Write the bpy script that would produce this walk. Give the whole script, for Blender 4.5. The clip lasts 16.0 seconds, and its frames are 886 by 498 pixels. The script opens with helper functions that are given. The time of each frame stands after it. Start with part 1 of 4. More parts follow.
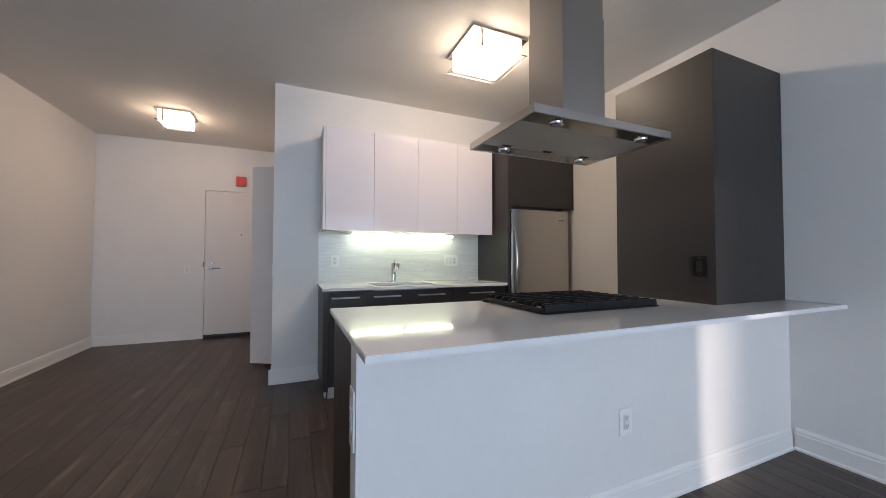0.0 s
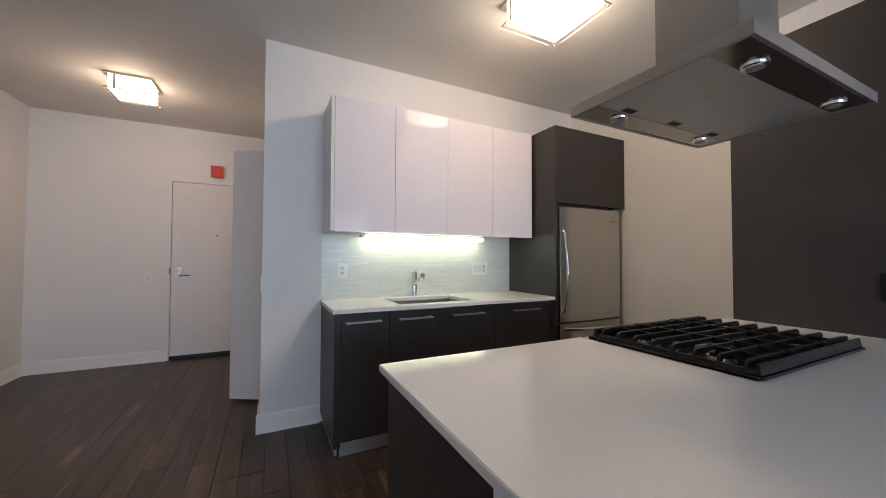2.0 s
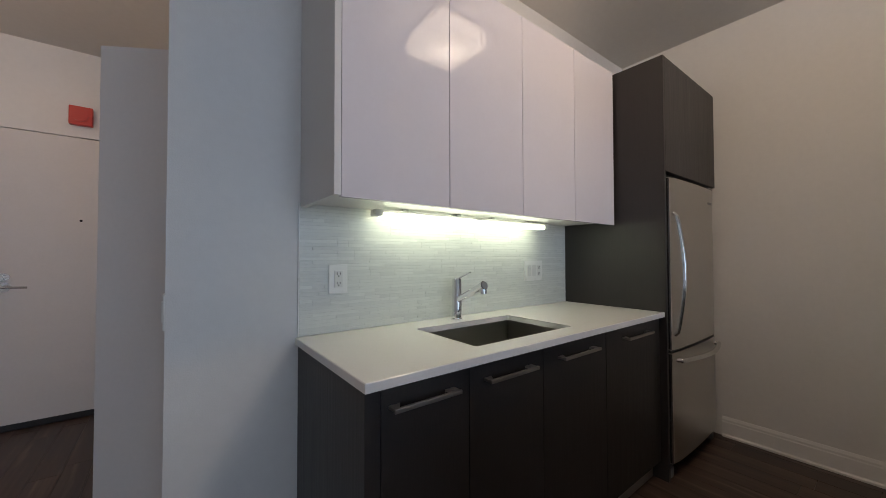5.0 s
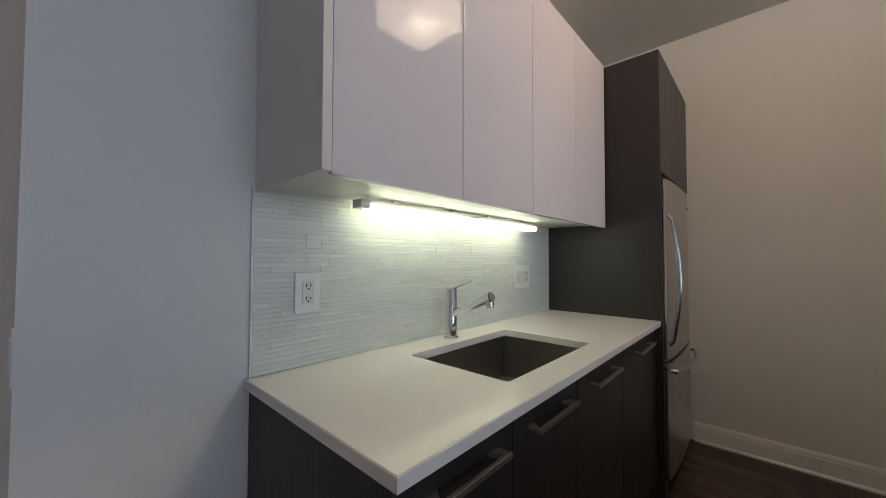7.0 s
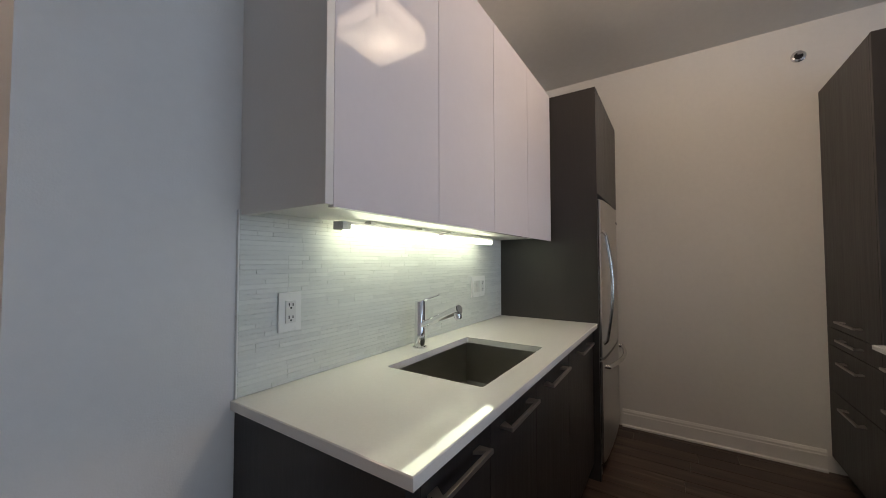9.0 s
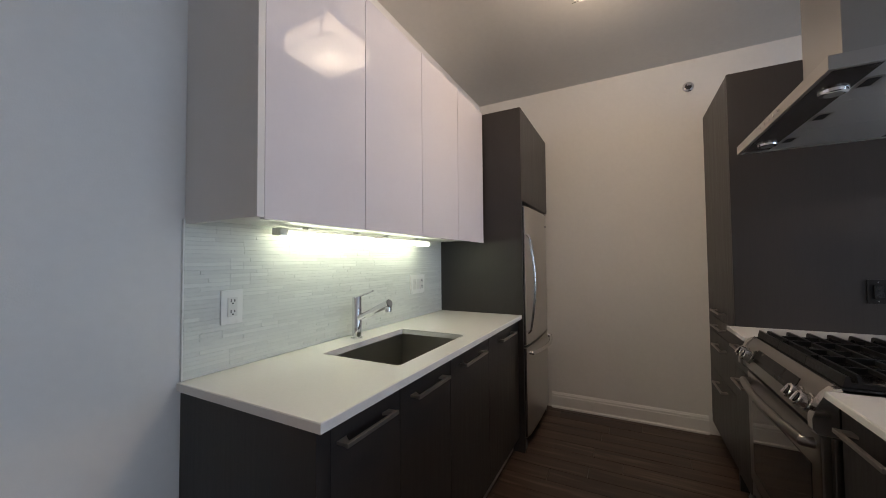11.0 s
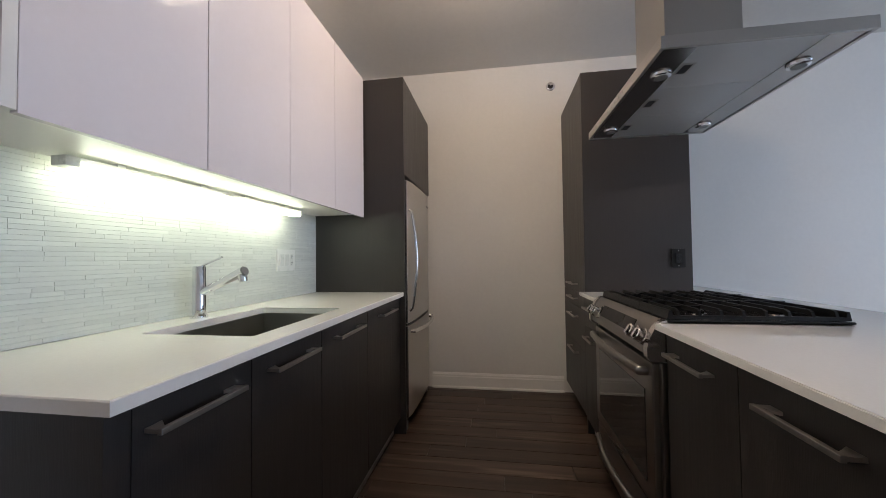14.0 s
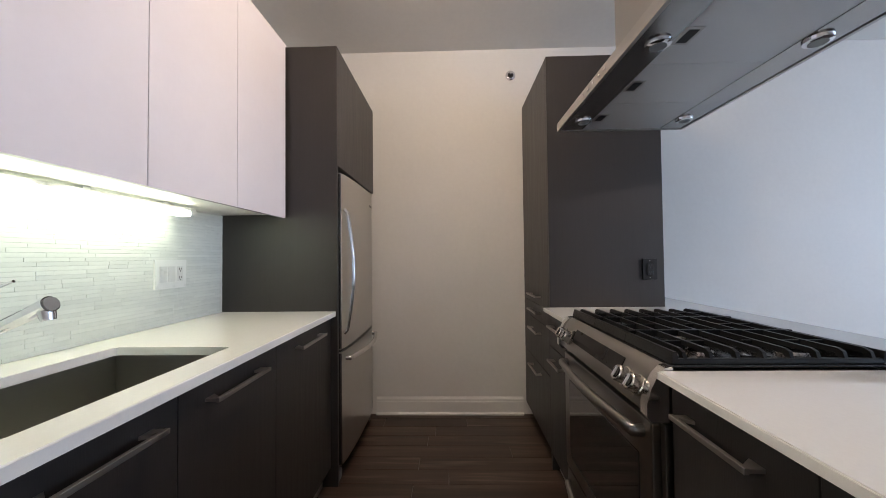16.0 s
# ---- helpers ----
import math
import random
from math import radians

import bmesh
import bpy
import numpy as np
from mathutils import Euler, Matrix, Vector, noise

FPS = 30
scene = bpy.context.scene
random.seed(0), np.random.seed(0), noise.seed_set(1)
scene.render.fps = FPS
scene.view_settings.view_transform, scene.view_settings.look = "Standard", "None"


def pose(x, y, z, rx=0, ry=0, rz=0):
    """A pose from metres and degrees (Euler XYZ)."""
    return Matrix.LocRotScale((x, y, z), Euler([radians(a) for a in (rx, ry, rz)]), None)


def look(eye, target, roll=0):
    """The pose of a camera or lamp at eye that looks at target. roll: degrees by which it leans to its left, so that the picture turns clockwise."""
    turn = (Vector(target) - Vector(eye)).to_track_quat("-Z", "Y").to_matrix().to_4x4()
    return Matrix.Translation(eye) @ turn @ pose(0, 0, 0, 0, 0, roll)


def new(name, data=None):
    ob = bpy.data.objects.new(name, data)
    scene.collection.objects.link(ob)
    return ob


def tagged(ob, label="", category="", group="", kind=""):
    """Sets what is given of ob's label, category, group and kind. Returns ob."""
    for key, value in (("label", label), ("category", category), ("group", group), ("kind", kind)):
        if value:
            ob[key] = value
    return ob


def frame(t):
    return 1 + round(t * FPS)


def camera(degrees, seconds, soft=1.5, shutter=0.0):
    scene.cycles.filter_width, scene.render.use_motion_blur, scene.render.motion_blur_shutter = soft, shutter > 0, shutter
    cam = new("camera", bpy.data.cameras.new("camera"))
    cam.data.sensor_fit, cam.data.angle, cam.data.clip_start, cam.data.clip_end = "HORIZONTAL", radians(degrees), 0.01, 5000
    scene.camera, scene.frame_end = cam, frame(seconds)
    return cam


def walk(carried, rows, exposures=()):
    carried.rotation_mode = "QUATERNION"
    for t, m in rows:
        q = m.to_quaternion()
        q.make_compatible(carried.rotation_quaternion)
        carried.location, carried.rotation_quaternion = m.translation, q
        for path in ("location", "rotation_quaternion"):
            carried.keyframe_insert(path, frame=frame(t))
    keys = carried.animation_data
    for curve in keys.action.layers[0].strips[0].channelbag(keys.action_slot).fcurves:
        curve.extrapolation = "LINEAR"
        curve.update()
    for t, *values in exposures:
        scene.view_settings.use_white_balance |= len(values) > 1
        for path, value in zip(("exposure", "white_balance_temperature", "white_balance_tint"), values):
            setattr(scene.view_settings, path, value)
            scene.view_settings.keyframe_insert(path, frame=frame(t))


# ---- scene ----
cam = camera(103.1, 16.0, soft=0.9)
PATH = [
    (0, (0.294, 0.305, 1.167), (1.078, 2.144, 1.219), 0.1),
    (0.5, (0.291, 0.473, 1.205), (1.091, 2.305, 1.258), 0.1),
    (1, (0.232, 0.679, 1.234), (1.056, 2.501, 1.285), 0.2),
    (1.5, (0.167, 0.86, 1.253), (1.045, 2.656, 1.308), 0.1),
    (2, (0.16, 1.121, 1.237), (1.049, 2.912, 1.288), 0.2),
    (2.5, (0.167, 1.39, 1.246), (1.068, 3.174, 1.306), 0.3),
    (3, (0.108, 1.662, 1.231), (1.022, 3.44, 1.292), 0.4),
    (3.5, (0.083, 1.885, 1.233), (1.085, 3.614, 1.301), 0.2),
    (4, (0.116, 2.136, 1.222), (1.174, 3.833, 1.28), 0.0),
    (6.5, (0.159, 2.839, 1.24), (1.6, 4.225, 1.291), -0.0),
    (7, (0.173, 2.917, 1.238), (1.649, 4.265, 1.296), 0.1),
    (7.5, (0.092, 2.973, 1.236), (1.639, 4.239, 1.301), 0.1),
    (8, (0.043, 2.989, 1.22), (1.64, 4.191, 1.281), 0.0),
    (8.5, (0.023, 2.968, 1.241), (1.653, 4.126, 1.305), 0.0),
    (9, (0.024, 2.936, 1.293), (1.698, 4.028, 1.361), -0.1),
    (9.5, (0.015, 2.908, 1.307), (1.726, 3.94, 1.378), -0.2),
    (12, (-0.129, 2.588, 1.253), (1.676, 3.448, 1.313), -0.5),
    (12.5, (-0.112, 2.588, 1.201), (1.715, 3.399, 1.26), -0.4),
    (13, (-0.076, 2.625, 1.16), (1.793, 3.337, 1.213), -0.4),
    (13.5, (-0.013, 2.679, 1.127), (1.918, 3.196, 1.177), -0.5),
    (14, (0.039, 2.711, 1.139), (2.016, 3.012, 1.192), -0.7),
    (14.5, (0.13, 2.695, 1.151), (2.122, 2.869, 1.2), -0.8),
    (15, (0.274, 2.675, 1.162), (2.27, 2.783, 1.207), -0.8),
    (15.5, (0.348, 2.655, 1.174), (2.346, 2.745, 1.222), -0.7),
    (16, (0.426, 2.695, 1.201), (2.425, 2.749, 1.248), -0.6),
]
EXPOSURES = [(0.0, -0.05, 6800, 16), (1.5, -0.05, 6920, 16), (2.0, -0.07, 6900, 16), (3.0, -0.36, 6720, 16), (4.0, -0.5, 6720, 16), (7.0, -0.7, 6940, 16), (8.5, -0.66, 6960, 16), (9.5, -0.54, 6920, 16), (12.5, -0.30, 6780, 16), (14.0, -0.10, 6680, 16), (15.5, 0.09, 6650, 16), (16.0, 0.22, 6650, 16)]
walk(cam, [(t, look(eye, target, roll)) for t, eye, target, roll in PATH], EXPOSURES)

# ---- plan: x along the galley, y from the living room to the entrance ----
XE, XW = 3.15, -2.13          # east wall, west wall
YK, YN, YS = 3.94, 6.37, -3.6  # kitchen wall, entrance wall, window wall
XH = 0.122                    # hall wall (end of the kitchen wall)
H = 2.82                      # ceiling
WIN = (-1.35, 2.75, 0.25, 2.46)  # window: x0, x1, z0, z1

# ---- world, sun and large lights ----
world = bpy.data.worlds.new("sky")
scene.world = world
world.use_nodes = True
wn = world.node_tree
sky = wn.nodes.new("ShaderNodeTexSky")
sky.sky_type, sky.sun_disc = "NISHITA", False
sky.sun_elevation, sky.sun_rotation = radians(8.5), radians(195.6)
wn.nodes["Background"].inputs["Strength"].default_value = 0.1
wn.links.new(sky.outputs[0], wn.nodes["Background"].inputs["Color"])

sun = new("sun", bpy.data.lights.new("sun", "SUN"))
sun.data.energy, sun.data.angle, sun.data.color = 2.3, radians(0.6), (1.0, 0.92, 0.85)
sun.matrix_basis = look((0, 0, 0), (0.28, 1.0, -0.155))

daylight = new("window_daylight", bpy.data.lights.new("window_daylight", "AREA"))
daylight.data.shape = "RECTANGLE"
daylight.data.size, daylight.data.size_y = WIN[1] - WIN[0] - 0.1, WIN[3] - WIN[2] - 0.1
daylight.data.energy, daylight.data.color = 108.0, (0.56, 0.75, 1.0)
daylight.matrix_basis = look(((WIN[0] + WIN[1]) / 2, YS - 0.09, (WIN[2] + WIN[3]) / 2), ((WIN[0] + WIN[1]) / 2, 5.0, (WIN[2] + WIN[3]) / 2))

LAMP_GLOW, HALL_GLOW, STRIP_POWER = 10.0, 9.0, 12.5
LAMP_WATTS, HALL_WATTS = 22.0, 6.5


# ---- materials ----
def material(name, color, rough=0.5, metal=0.0, spec=0.5, coat=0.0, vary=0.06, grain=(3, 3, 3), scale=6.0, bump=0.0, bump_scale=200.0, emit=None, random_value=0.0, rough_vary=0.05, bump_grain=(1, 1, 1)):
    """A surface with a broad and a fine variation of its colour, and a fine relief."""
    m = bpy.data.materials.new(name)
    m.use_nodes = True
    nt = m.node_tree
    n, l = nt.nodes, nt.links
    b = n["Principled BSDF"]
    b.inputs["Roughness"].default_value = rough
    b.inputs["Metallic"].default_value = metal
    b.inputs["Specular IOR Level"].default_value = spec
    b.inputs["Coat Weight"].default_value = coat
    b.inputs["Coat Roughness"].default_value = 0.04
    if emit:
        b.inputs["Emission Color"].default_value = (*emit[0], 1)
        b.inputs["Emission Strength"].default_value = emit[1]
    tc = n.new("ShaderNodeTexCoord")
    mp = n.new("ShaderNodeMapping")
    mp.inputs["Scale"].default_value = grain
    l.new(tc.outputs["Object"], mp.inputs["Vector"])
    broad = n.new("ShaderNodeTexNoise")
    broad.inputs["Scale"].default_value, broad.inputs["Detail"].default_value = scale, 6.0
    l.new(mp.outputs[0], broad.inputs["Vector"])
    fine = n.new("ShaderNodeTexNoise")
    fine.inputs["Scale"].default_value, fine.inputs["Detail"].default_value = scale * 9, 3.0
    l.new(mp.outputs[0], fine.inputs["Vector"])
    mix = n.new("ShaderNodeMath")
    mix.operation = "ADD"
    l.new(broad.outputs[0], mix.inputs[0])
    l.new(fine.outputs[0], mix.inputs[1])
    ramp = n.new("ShaderNodeMapRange")
    ramp.inputs["From Min"].default_value, ramp.inputs["From Max"].default_value = 0.6, 1.4
    ramp.inputs["To Min"].default_value, ramp.inputs["To Max"].default_value = 1 - vary, 1 + vary
    l.new(mix.outputs[0], ramp.inputs[0])
    value = ramp.outputs[0]
    if random_value:
        info = n.new("ShaderNodeObjectInfo")
        rr = n.new("ShaderNodeMapRange")
        rr.inputs["To Min"].default_value, rr.inputs["To Max"].default_value = 1 - random_value, 1 + random_value
        l.new(info.outputs["Random"], rr.inputs[0])
        mul = n.new("ShaderNodeMath")
        mul.operation = "MULTIPLY"
        l.new(value, mul.inputs[0])
        l.new(rr.outputs[0], mul.inputs[1])
        value = mul.outputs[0]
    tint = n.new("ShaderNodeVectorMath")
    tint.operation = "SCALE"
    tint.inputs[0].default_value = color
    l.new(value, tint.inputs["Scale"])
    l.new(tint.outputs[0], b.inputs["Base Color"])
    rv = n.new("ShaderNodeMapRange")
    rv.inputs["From Min"].default_value, rv.inputs["From Max"].default_value = 0.3, 0.7
    rv.inputs["To Min"].default_value, rv.inputs["To Max"].default_value = max(0.0, rough - rough_vary), rough + rough_vary
    l.new(broad.outputs[0], rv.inputs[0])
    l.new(rv.outputs[0], b.inputs["Roughness"])
    if bump:
        bm_map = n.new("ShaderNodeMapping")
        bm_map.inputs["Scale"].default_value = bump_grain
        l.new(tc.outputs["Object"], bm_map.inputs["Vector"])
        bn = n.new("ShaderNodeTexNoise")
        bn.inputs["Scale"].default_value = bump_scale
        l.new(bm_map.outputs[0], bn.inputs["Vector"])
        bp = n.new("ShaderNodeBump")
        bp.inputs["Strength"].default_value, bp.inputs["Distance"].default_value = bump, 0.002
        l.new(bn.outputs[0], bp.inputs["Height"])
        l.new(bp.outputs[0], b.inputs["Normal"])
    return m


PAINT = material("wall_paint", (0.76, 0.73, 0.70), 0.55, spec=0.35, vary=0.025, scale=1.2, bump=0.25, bump_scale=260)
CEILING = material("ceiling_paint", (0.74, 0.71, 0.67), 0.75, spec=0.2, vary=0.03, scale=1.0, bump=0.3, bump_scale=200)
TRIM = material("trim_paint", (0.80, 0.77, 0.74), 0.35, vary=0.02)
DOORPAINT = material("door_paint", (0.72, 0.67, 0.64), 0.42, vary=0.025, scale=2)
LACQUER = material("white_gloss_lacquer", (0.74, 0.69, 0.72), 0.005, spec=0.5, vary=0.015, scale=2, rough_vary=0.001)
CARCASS = material("white_melamine", (0.72, 0.70, 0.68), 0.4, vary=0.02)
ESPRESSO = material("espresso_wood", (0.028, 0.0238, 0.0228), 0.43, spec=0.45, vary=0.14, grain=(40, 40, 1.2), scale=2.2, bump=0.12, bump_scale=60, bump_grain=(8, 8, 0.3))
ESPRESSO_FLAT = material("espresso_wood_across", (0.028, 0.0238, 0.0228), 0.43, spec=0.45, vary=0.14, grain=(40, 40, 1.2), scale=2.2)
QUARTZ = material("white_quartz", (0.75, 0.74, 0.725), 0.06, vary=0.03, scale=40, rough_vary=0.015)
STEEL = material("brushed_steel", (0.50, 0.48, 0.46), 0.33, metal=1.0, vary=0.004, scale=0.6, rough_vary=0.004)
STEEL_V = material("brushed_steel_upright", (0.44, 0.42, 0.40), 0.30, metal=1.0, vary=0.01, scale=0.6, rough_vary=0.01)
FRIDGE_STEEL = material("refrigerator_steel", (0.56, 0.54, 0.51), 0.30, metal=1.0, vary=0.01, scale=0.6, rough_vary=0.01)
PULL = material("brushed_nickel_pull", (0.47, 0.435, 0.415), 0.38, metal=1.0, vary=0.04)
DISPLAY = material("dark_display", (0.010, 0.009, 0.009), 0.30, spec=0.22, vary=0.05)
UNDER_STEEL = material("polished_hood_underside", (0.40, 0.39, 0.38), 0.17, metal=1.0, vary=0.01, scale=0.6, rough_vary=0.01)
HANDLE_STEEL = material("polished_handle_steel", (0.72, 0.71, 0.70), 0.18, metal=1.0, vary=0.01, rough_vary=0.02)
RANGE_STEEL = material("range_steel", (0.30, 0.285, 0.27), 0.28, metal=1.0, vary=0.0, scale=0.6, rough_vary=0.0)
CHROME = material("polished_chrome", (0.78, 0.78, 0.80), 0.06, metal=1.0, vary=0.01, rough_vary=0.02)
NICKEL = material("satin_nickel", (0.60, 0.57, 0.54), 0.24, metal=1.0, vary=0.03)
FILTER = material("filter_mesh", (0.66, 0.66, 0.66), 0.5, metal=1.0, vary=0.05, scale=30, bump=0.5, bump_scale=700)
SINKSTEEL = material("sink_steel", (0.40, 0.39, 0.365), 0.34, metal=1.0, vary=0.03, scale=0.8)
# near-black for dark parts; as gap filler it paints in the shade there
DARK_AND_SHADE = material("dark_and_gap_shade", (0.015, 0.014, 0.014), 0.6)
RUBBER = material("black_rubber", (0.02, 0.02, 0.02), 0.6)
IRON = material("cast_iron", (0.009, 0.009, 0.0095), 0.45, spec=0.3, vary=0.25, scale=30, bump=0.15, bump_scale=500)
ENAMEL = material("black_enamel", (0.012, 0.012, 0.013), 0.12, vary=0.1)
BLACKGLASS = material("black_glass", (0.012, 0.011, 0.011), 0.03, vary=0.05, coat=0.5, rough_vary=0.01)
WHITEPLASTIC = material("white_plastic", (0.80, 0.79, 0.76), 0.3, vary=0.01)
INSERT = material("white_plastic_insert", (0.70, 0.69, 0.66), 0.3, vary=0.01)
BLACKPLASTIC = material("black_plastic", (0.006, 0.006, 0.006), 0.45, spec=0.3, vary=0.05)
GREYPLASTIC = material("grey_plastic", (0.22, 0.22, 0.22), 0.4, vary=0.03)
REDPLASTIC = material("red_plastic", (0.62, 0.045, 0.03), 0.35, vary=0.05)
MARBLE = material("marble_strip", (0.73, 0.735, 0.69), 0.16, vary=0.04, scale=9, random_value=0.06, rough_vary=0.08, bump=0.1, bump_scale=90)
GROUT = material("pale_grout", (0.68, 0.685, 0.645), 0.8, vary=0.05, bump=0.2)
TOEKICK = material("toe_kick_aluminium", (0.78, 0.76, 0.74), 0.5, metal=1.0, vary=0.04)


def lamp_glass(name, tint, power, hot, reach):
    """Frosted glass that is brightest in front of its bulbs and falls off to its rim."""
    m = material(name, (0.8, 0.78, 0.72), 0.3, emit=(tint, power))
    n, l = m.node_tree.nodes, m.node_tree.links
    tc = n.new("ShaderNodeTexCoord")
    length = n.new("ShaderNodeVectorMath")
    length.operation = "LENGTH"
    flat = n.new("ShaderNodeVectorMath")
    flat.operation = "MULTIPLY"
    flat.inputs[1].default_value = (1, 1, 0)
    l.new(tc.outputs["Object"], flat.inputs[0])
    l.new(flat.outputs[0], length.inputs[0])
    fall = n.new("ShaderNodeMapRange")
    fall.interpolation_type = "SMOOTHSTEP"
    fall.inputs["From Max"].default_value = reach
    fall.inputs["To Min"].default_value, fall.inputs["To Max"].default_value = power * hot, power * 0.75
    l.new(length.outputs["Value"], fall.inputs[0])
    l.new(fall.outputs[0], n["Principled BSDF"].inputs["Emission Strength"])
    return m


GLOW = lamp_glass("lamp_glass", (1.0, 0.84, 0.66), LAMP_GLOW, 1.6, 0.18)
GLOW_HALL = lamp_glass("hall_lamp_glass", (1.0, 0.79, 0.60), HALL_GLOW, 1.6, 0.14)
GLOW_SIDE = material("lamp_side_glass", (0.8, 0.78, 0.72), 0.3, emit=((1.0, 0.84, 0.66), LAMP_GLOW * 0.7))
GLOW_HALL_SIDE = material("hall_lamp_side_glass", (0.8, 0.78, 0.72), 0.3, emit=((1.0, 0.79, 0.60), HALL_GLOW * 0.7))
GLOW_STRIP = material("strip_diffuser", (0.8, 0.82, 0.78), 0.3, emit=((0.87, 1.0, 0.76), STRIP_POWER))
SUN_MASK_GREY = material("sun_mask_grey", (0.30, 0.31, 0.33), 0.8, vary=0.1, scale=0.5)
JOINT = material("floor_joint", (0.02, 0.015, 0.012), 0.8)


def clear_glass(name):
    m = bpy.data.materials.new(name)
    m.use_nodes = True
    b = m.node_tree.nodes["Principled BSDF"]
    b.inputs["Base Color"].default_value = (0.95, 0.97, 0.96, 1)
    b.inputs["Roughness"].default_value = 0.02
    b.inputs["Transmission Weight"].default_value = 1.0
    b.inputs["IOR"].default_value = 1.45
    return m


GLASS = clear_glass("clear_glass")


def plank_material():
    """Dark brown boards: a tone for each board, long streaks, paler worn lines."""
    m = bpy.data.materials.new("dark_floorboards")
    m.use_nodes = True
    n, l = m.node_tree.nodes, m.node_tree.links
    b = n["Principled BSDF"]
    tc = n.new("ShaderNodeTexCoord")
    info = n.new("ShaderNodeObjectInfo")
    geo = n.new("ShaderNodeNewGeometry")
    rnd = n.new("ShaderNodeMath")
    rnd.operation = "ADD"
    l.new(info.outputs["Random"], rnd.inputs[0])
    l.new(geo.outputs["Random Per Island"], rnd.inputs[1])
    off = n.new("ShaderNodeCombineXYZ")
    mul = n.new("ShaderNodeMath")
    mul.operation = "MULTIPLY"
    mul.inputs[1].default_value = 37.0
    l.new(rnd.outputs[0], mul.inputs[0])
    l.new(mul.outputs[0], off.inputs[0])
    l.new(mul.outputs[0], off.inputs[2])
    add = n.new("ShaderNodeVectorMath")
    l.new(tc.outputs["Object"], add.inputs[0])
    l.new(off.outputs[0], add.inputs[1])
    mp = n.new("ShaderNodeMapping")
    mp.inputs["Scale"].default_value = (15, 0.8, 1)
    l.new(add.outputs[0], mp.inputs["Vector"])
    streak = n.new("ShaderNodeTexNoise")
    streak.inputs["Scale"].default_value, streak.inputs["Detail"].default_value, streak.inputs["Roughness"].default_value = 1.0, 7.0, 0.62
    l.new(mp.outputs[0], streak.inputs["Vector"])
    ramp = n.new("ShaderNodeValToRGB")
    e = ramp.color_ramp.elements
    e[0].position, e[0].color = 0.30, (0.018, 0.0108, 0.008, 1)
    e[1].position, e[1].color = 0.80, (0.17, 0.118, 0.09, 1)
    mid = e.new(0.52)
    mid.color = (0.050, 0.030, 0.0215, 1)
    hi = e.new(0.66)
    hi.color = (0.088, 0.057, 0.043, 1)
    l.new(streak.outputs[0], ramp.inputs[0])
    mp2 = n.new("ShaderNodeMapping")
    mp2.inputs["Scale"].default_value = (18, 1.7, 1)
    l.new(add.outputs[0], mp2.inputs["Vector"])
    worn = n.new("ShaderNodeTexNoise")
    worn.inputs["Scale"].default_value, worn.inputs["Detail"].default_value = 1.0, 2.0
    l.new(mp2.outputs[0], worn.inputs["Vector"])
    pale = n.new("ShaderNodeMapRange")
    pale.inputs["From Min"].default_value, pale.inputs["From Max"].default_value = 0.60, 0.80
    pale.inputs["To Max"].default_value = 0.5
    l.new(worn.outputs[0], pale.inputs[0])
    wear = n.new("ShaderNodeMix")
    wear.data_type = "RGBA"
    wear.inputs[7].default_value = (0.26, 0.185, 0.145, 1)
    l.new(pale.outputs[0], wear.inputs[0])
    l.new(ramp.outputs[0], wear.inputs[6])
    tone = n.new("ShaderNodeMapRange")
    tone.inputs["To Min"].default_value, tone.inputs["To Max"].default_value = 0.74, 1.26
    frac = n.new("ShaderNodeMath")
    frac.operation = "FRACT"
    l.new(rnd.outputs[0], frac.inputs[0])
    l.new(frac.outputs[0], tone.inputs[0])
    sc = n.new("ShaderNodeVectorMath")
    sc.operation = "SCALE"
    l.new(wear.outputs[2], sc.inputs[0])
    l.new(tone.outputs[0], sc.inputs["Scale"])
    l.new(sc.outputs[0], b.inputs["Base Color"])
    rr = n.new("ShaderNodeMapRange")
    rr.inputs["To Min"].default_value, rr.inputs["To Max"].default_value = 0.28, 0.46
    b.inputs["Specular IOR Level"].default_value = 0.45
    l.new(streak.outputs[0], rr.inputs[0])
    l.new(rr.outputs[0], b.inputs["Roughness"])
    bp = n.new("ShaderNodeBump")
    bp.inputs["Strength"].default_value, bp.inputs["Distance"].default_value = 0.25, 0.002
    l.new(streak.outputs[0], bp.inputs["Height"])
    l.new(bp.outputs[0], b.inputs["Normal"])
    return m


PLANK = plank_material()


# ---- helpers for meshes ----
def finish(bm, name, mat, smooth=False):
    me = bpy.data.meshes.new(name)
    bmesh.ops.recalc_face_normals(bm, faces=bm.faces)
    if smooth:
        for f in bm.faces:
            f.smooth = True
        for e in bm.edges:
            if len(e.link_faces) == 2 and e.calc_face_angle(0) > 0.6:
                e.smooth = False
    bm.to_mesh(me)
    bm.free()
    me.materials.append(mat)
    return me


def part(name, bm, mat, parent=None, label="", smooth=False):
    ob = new(name, finish(bm, name, mat, smooth))
    if parent is not None:
        ob.parent = parent
    if label:
        ob["label"] = label
    return ob


def thing(name, place, label, category, group="", kind=""):
    ob = new(name)
    ob.location = place
    ob.empty_display_size = 0.1
    return tagged(ob, label, category, group, kind)


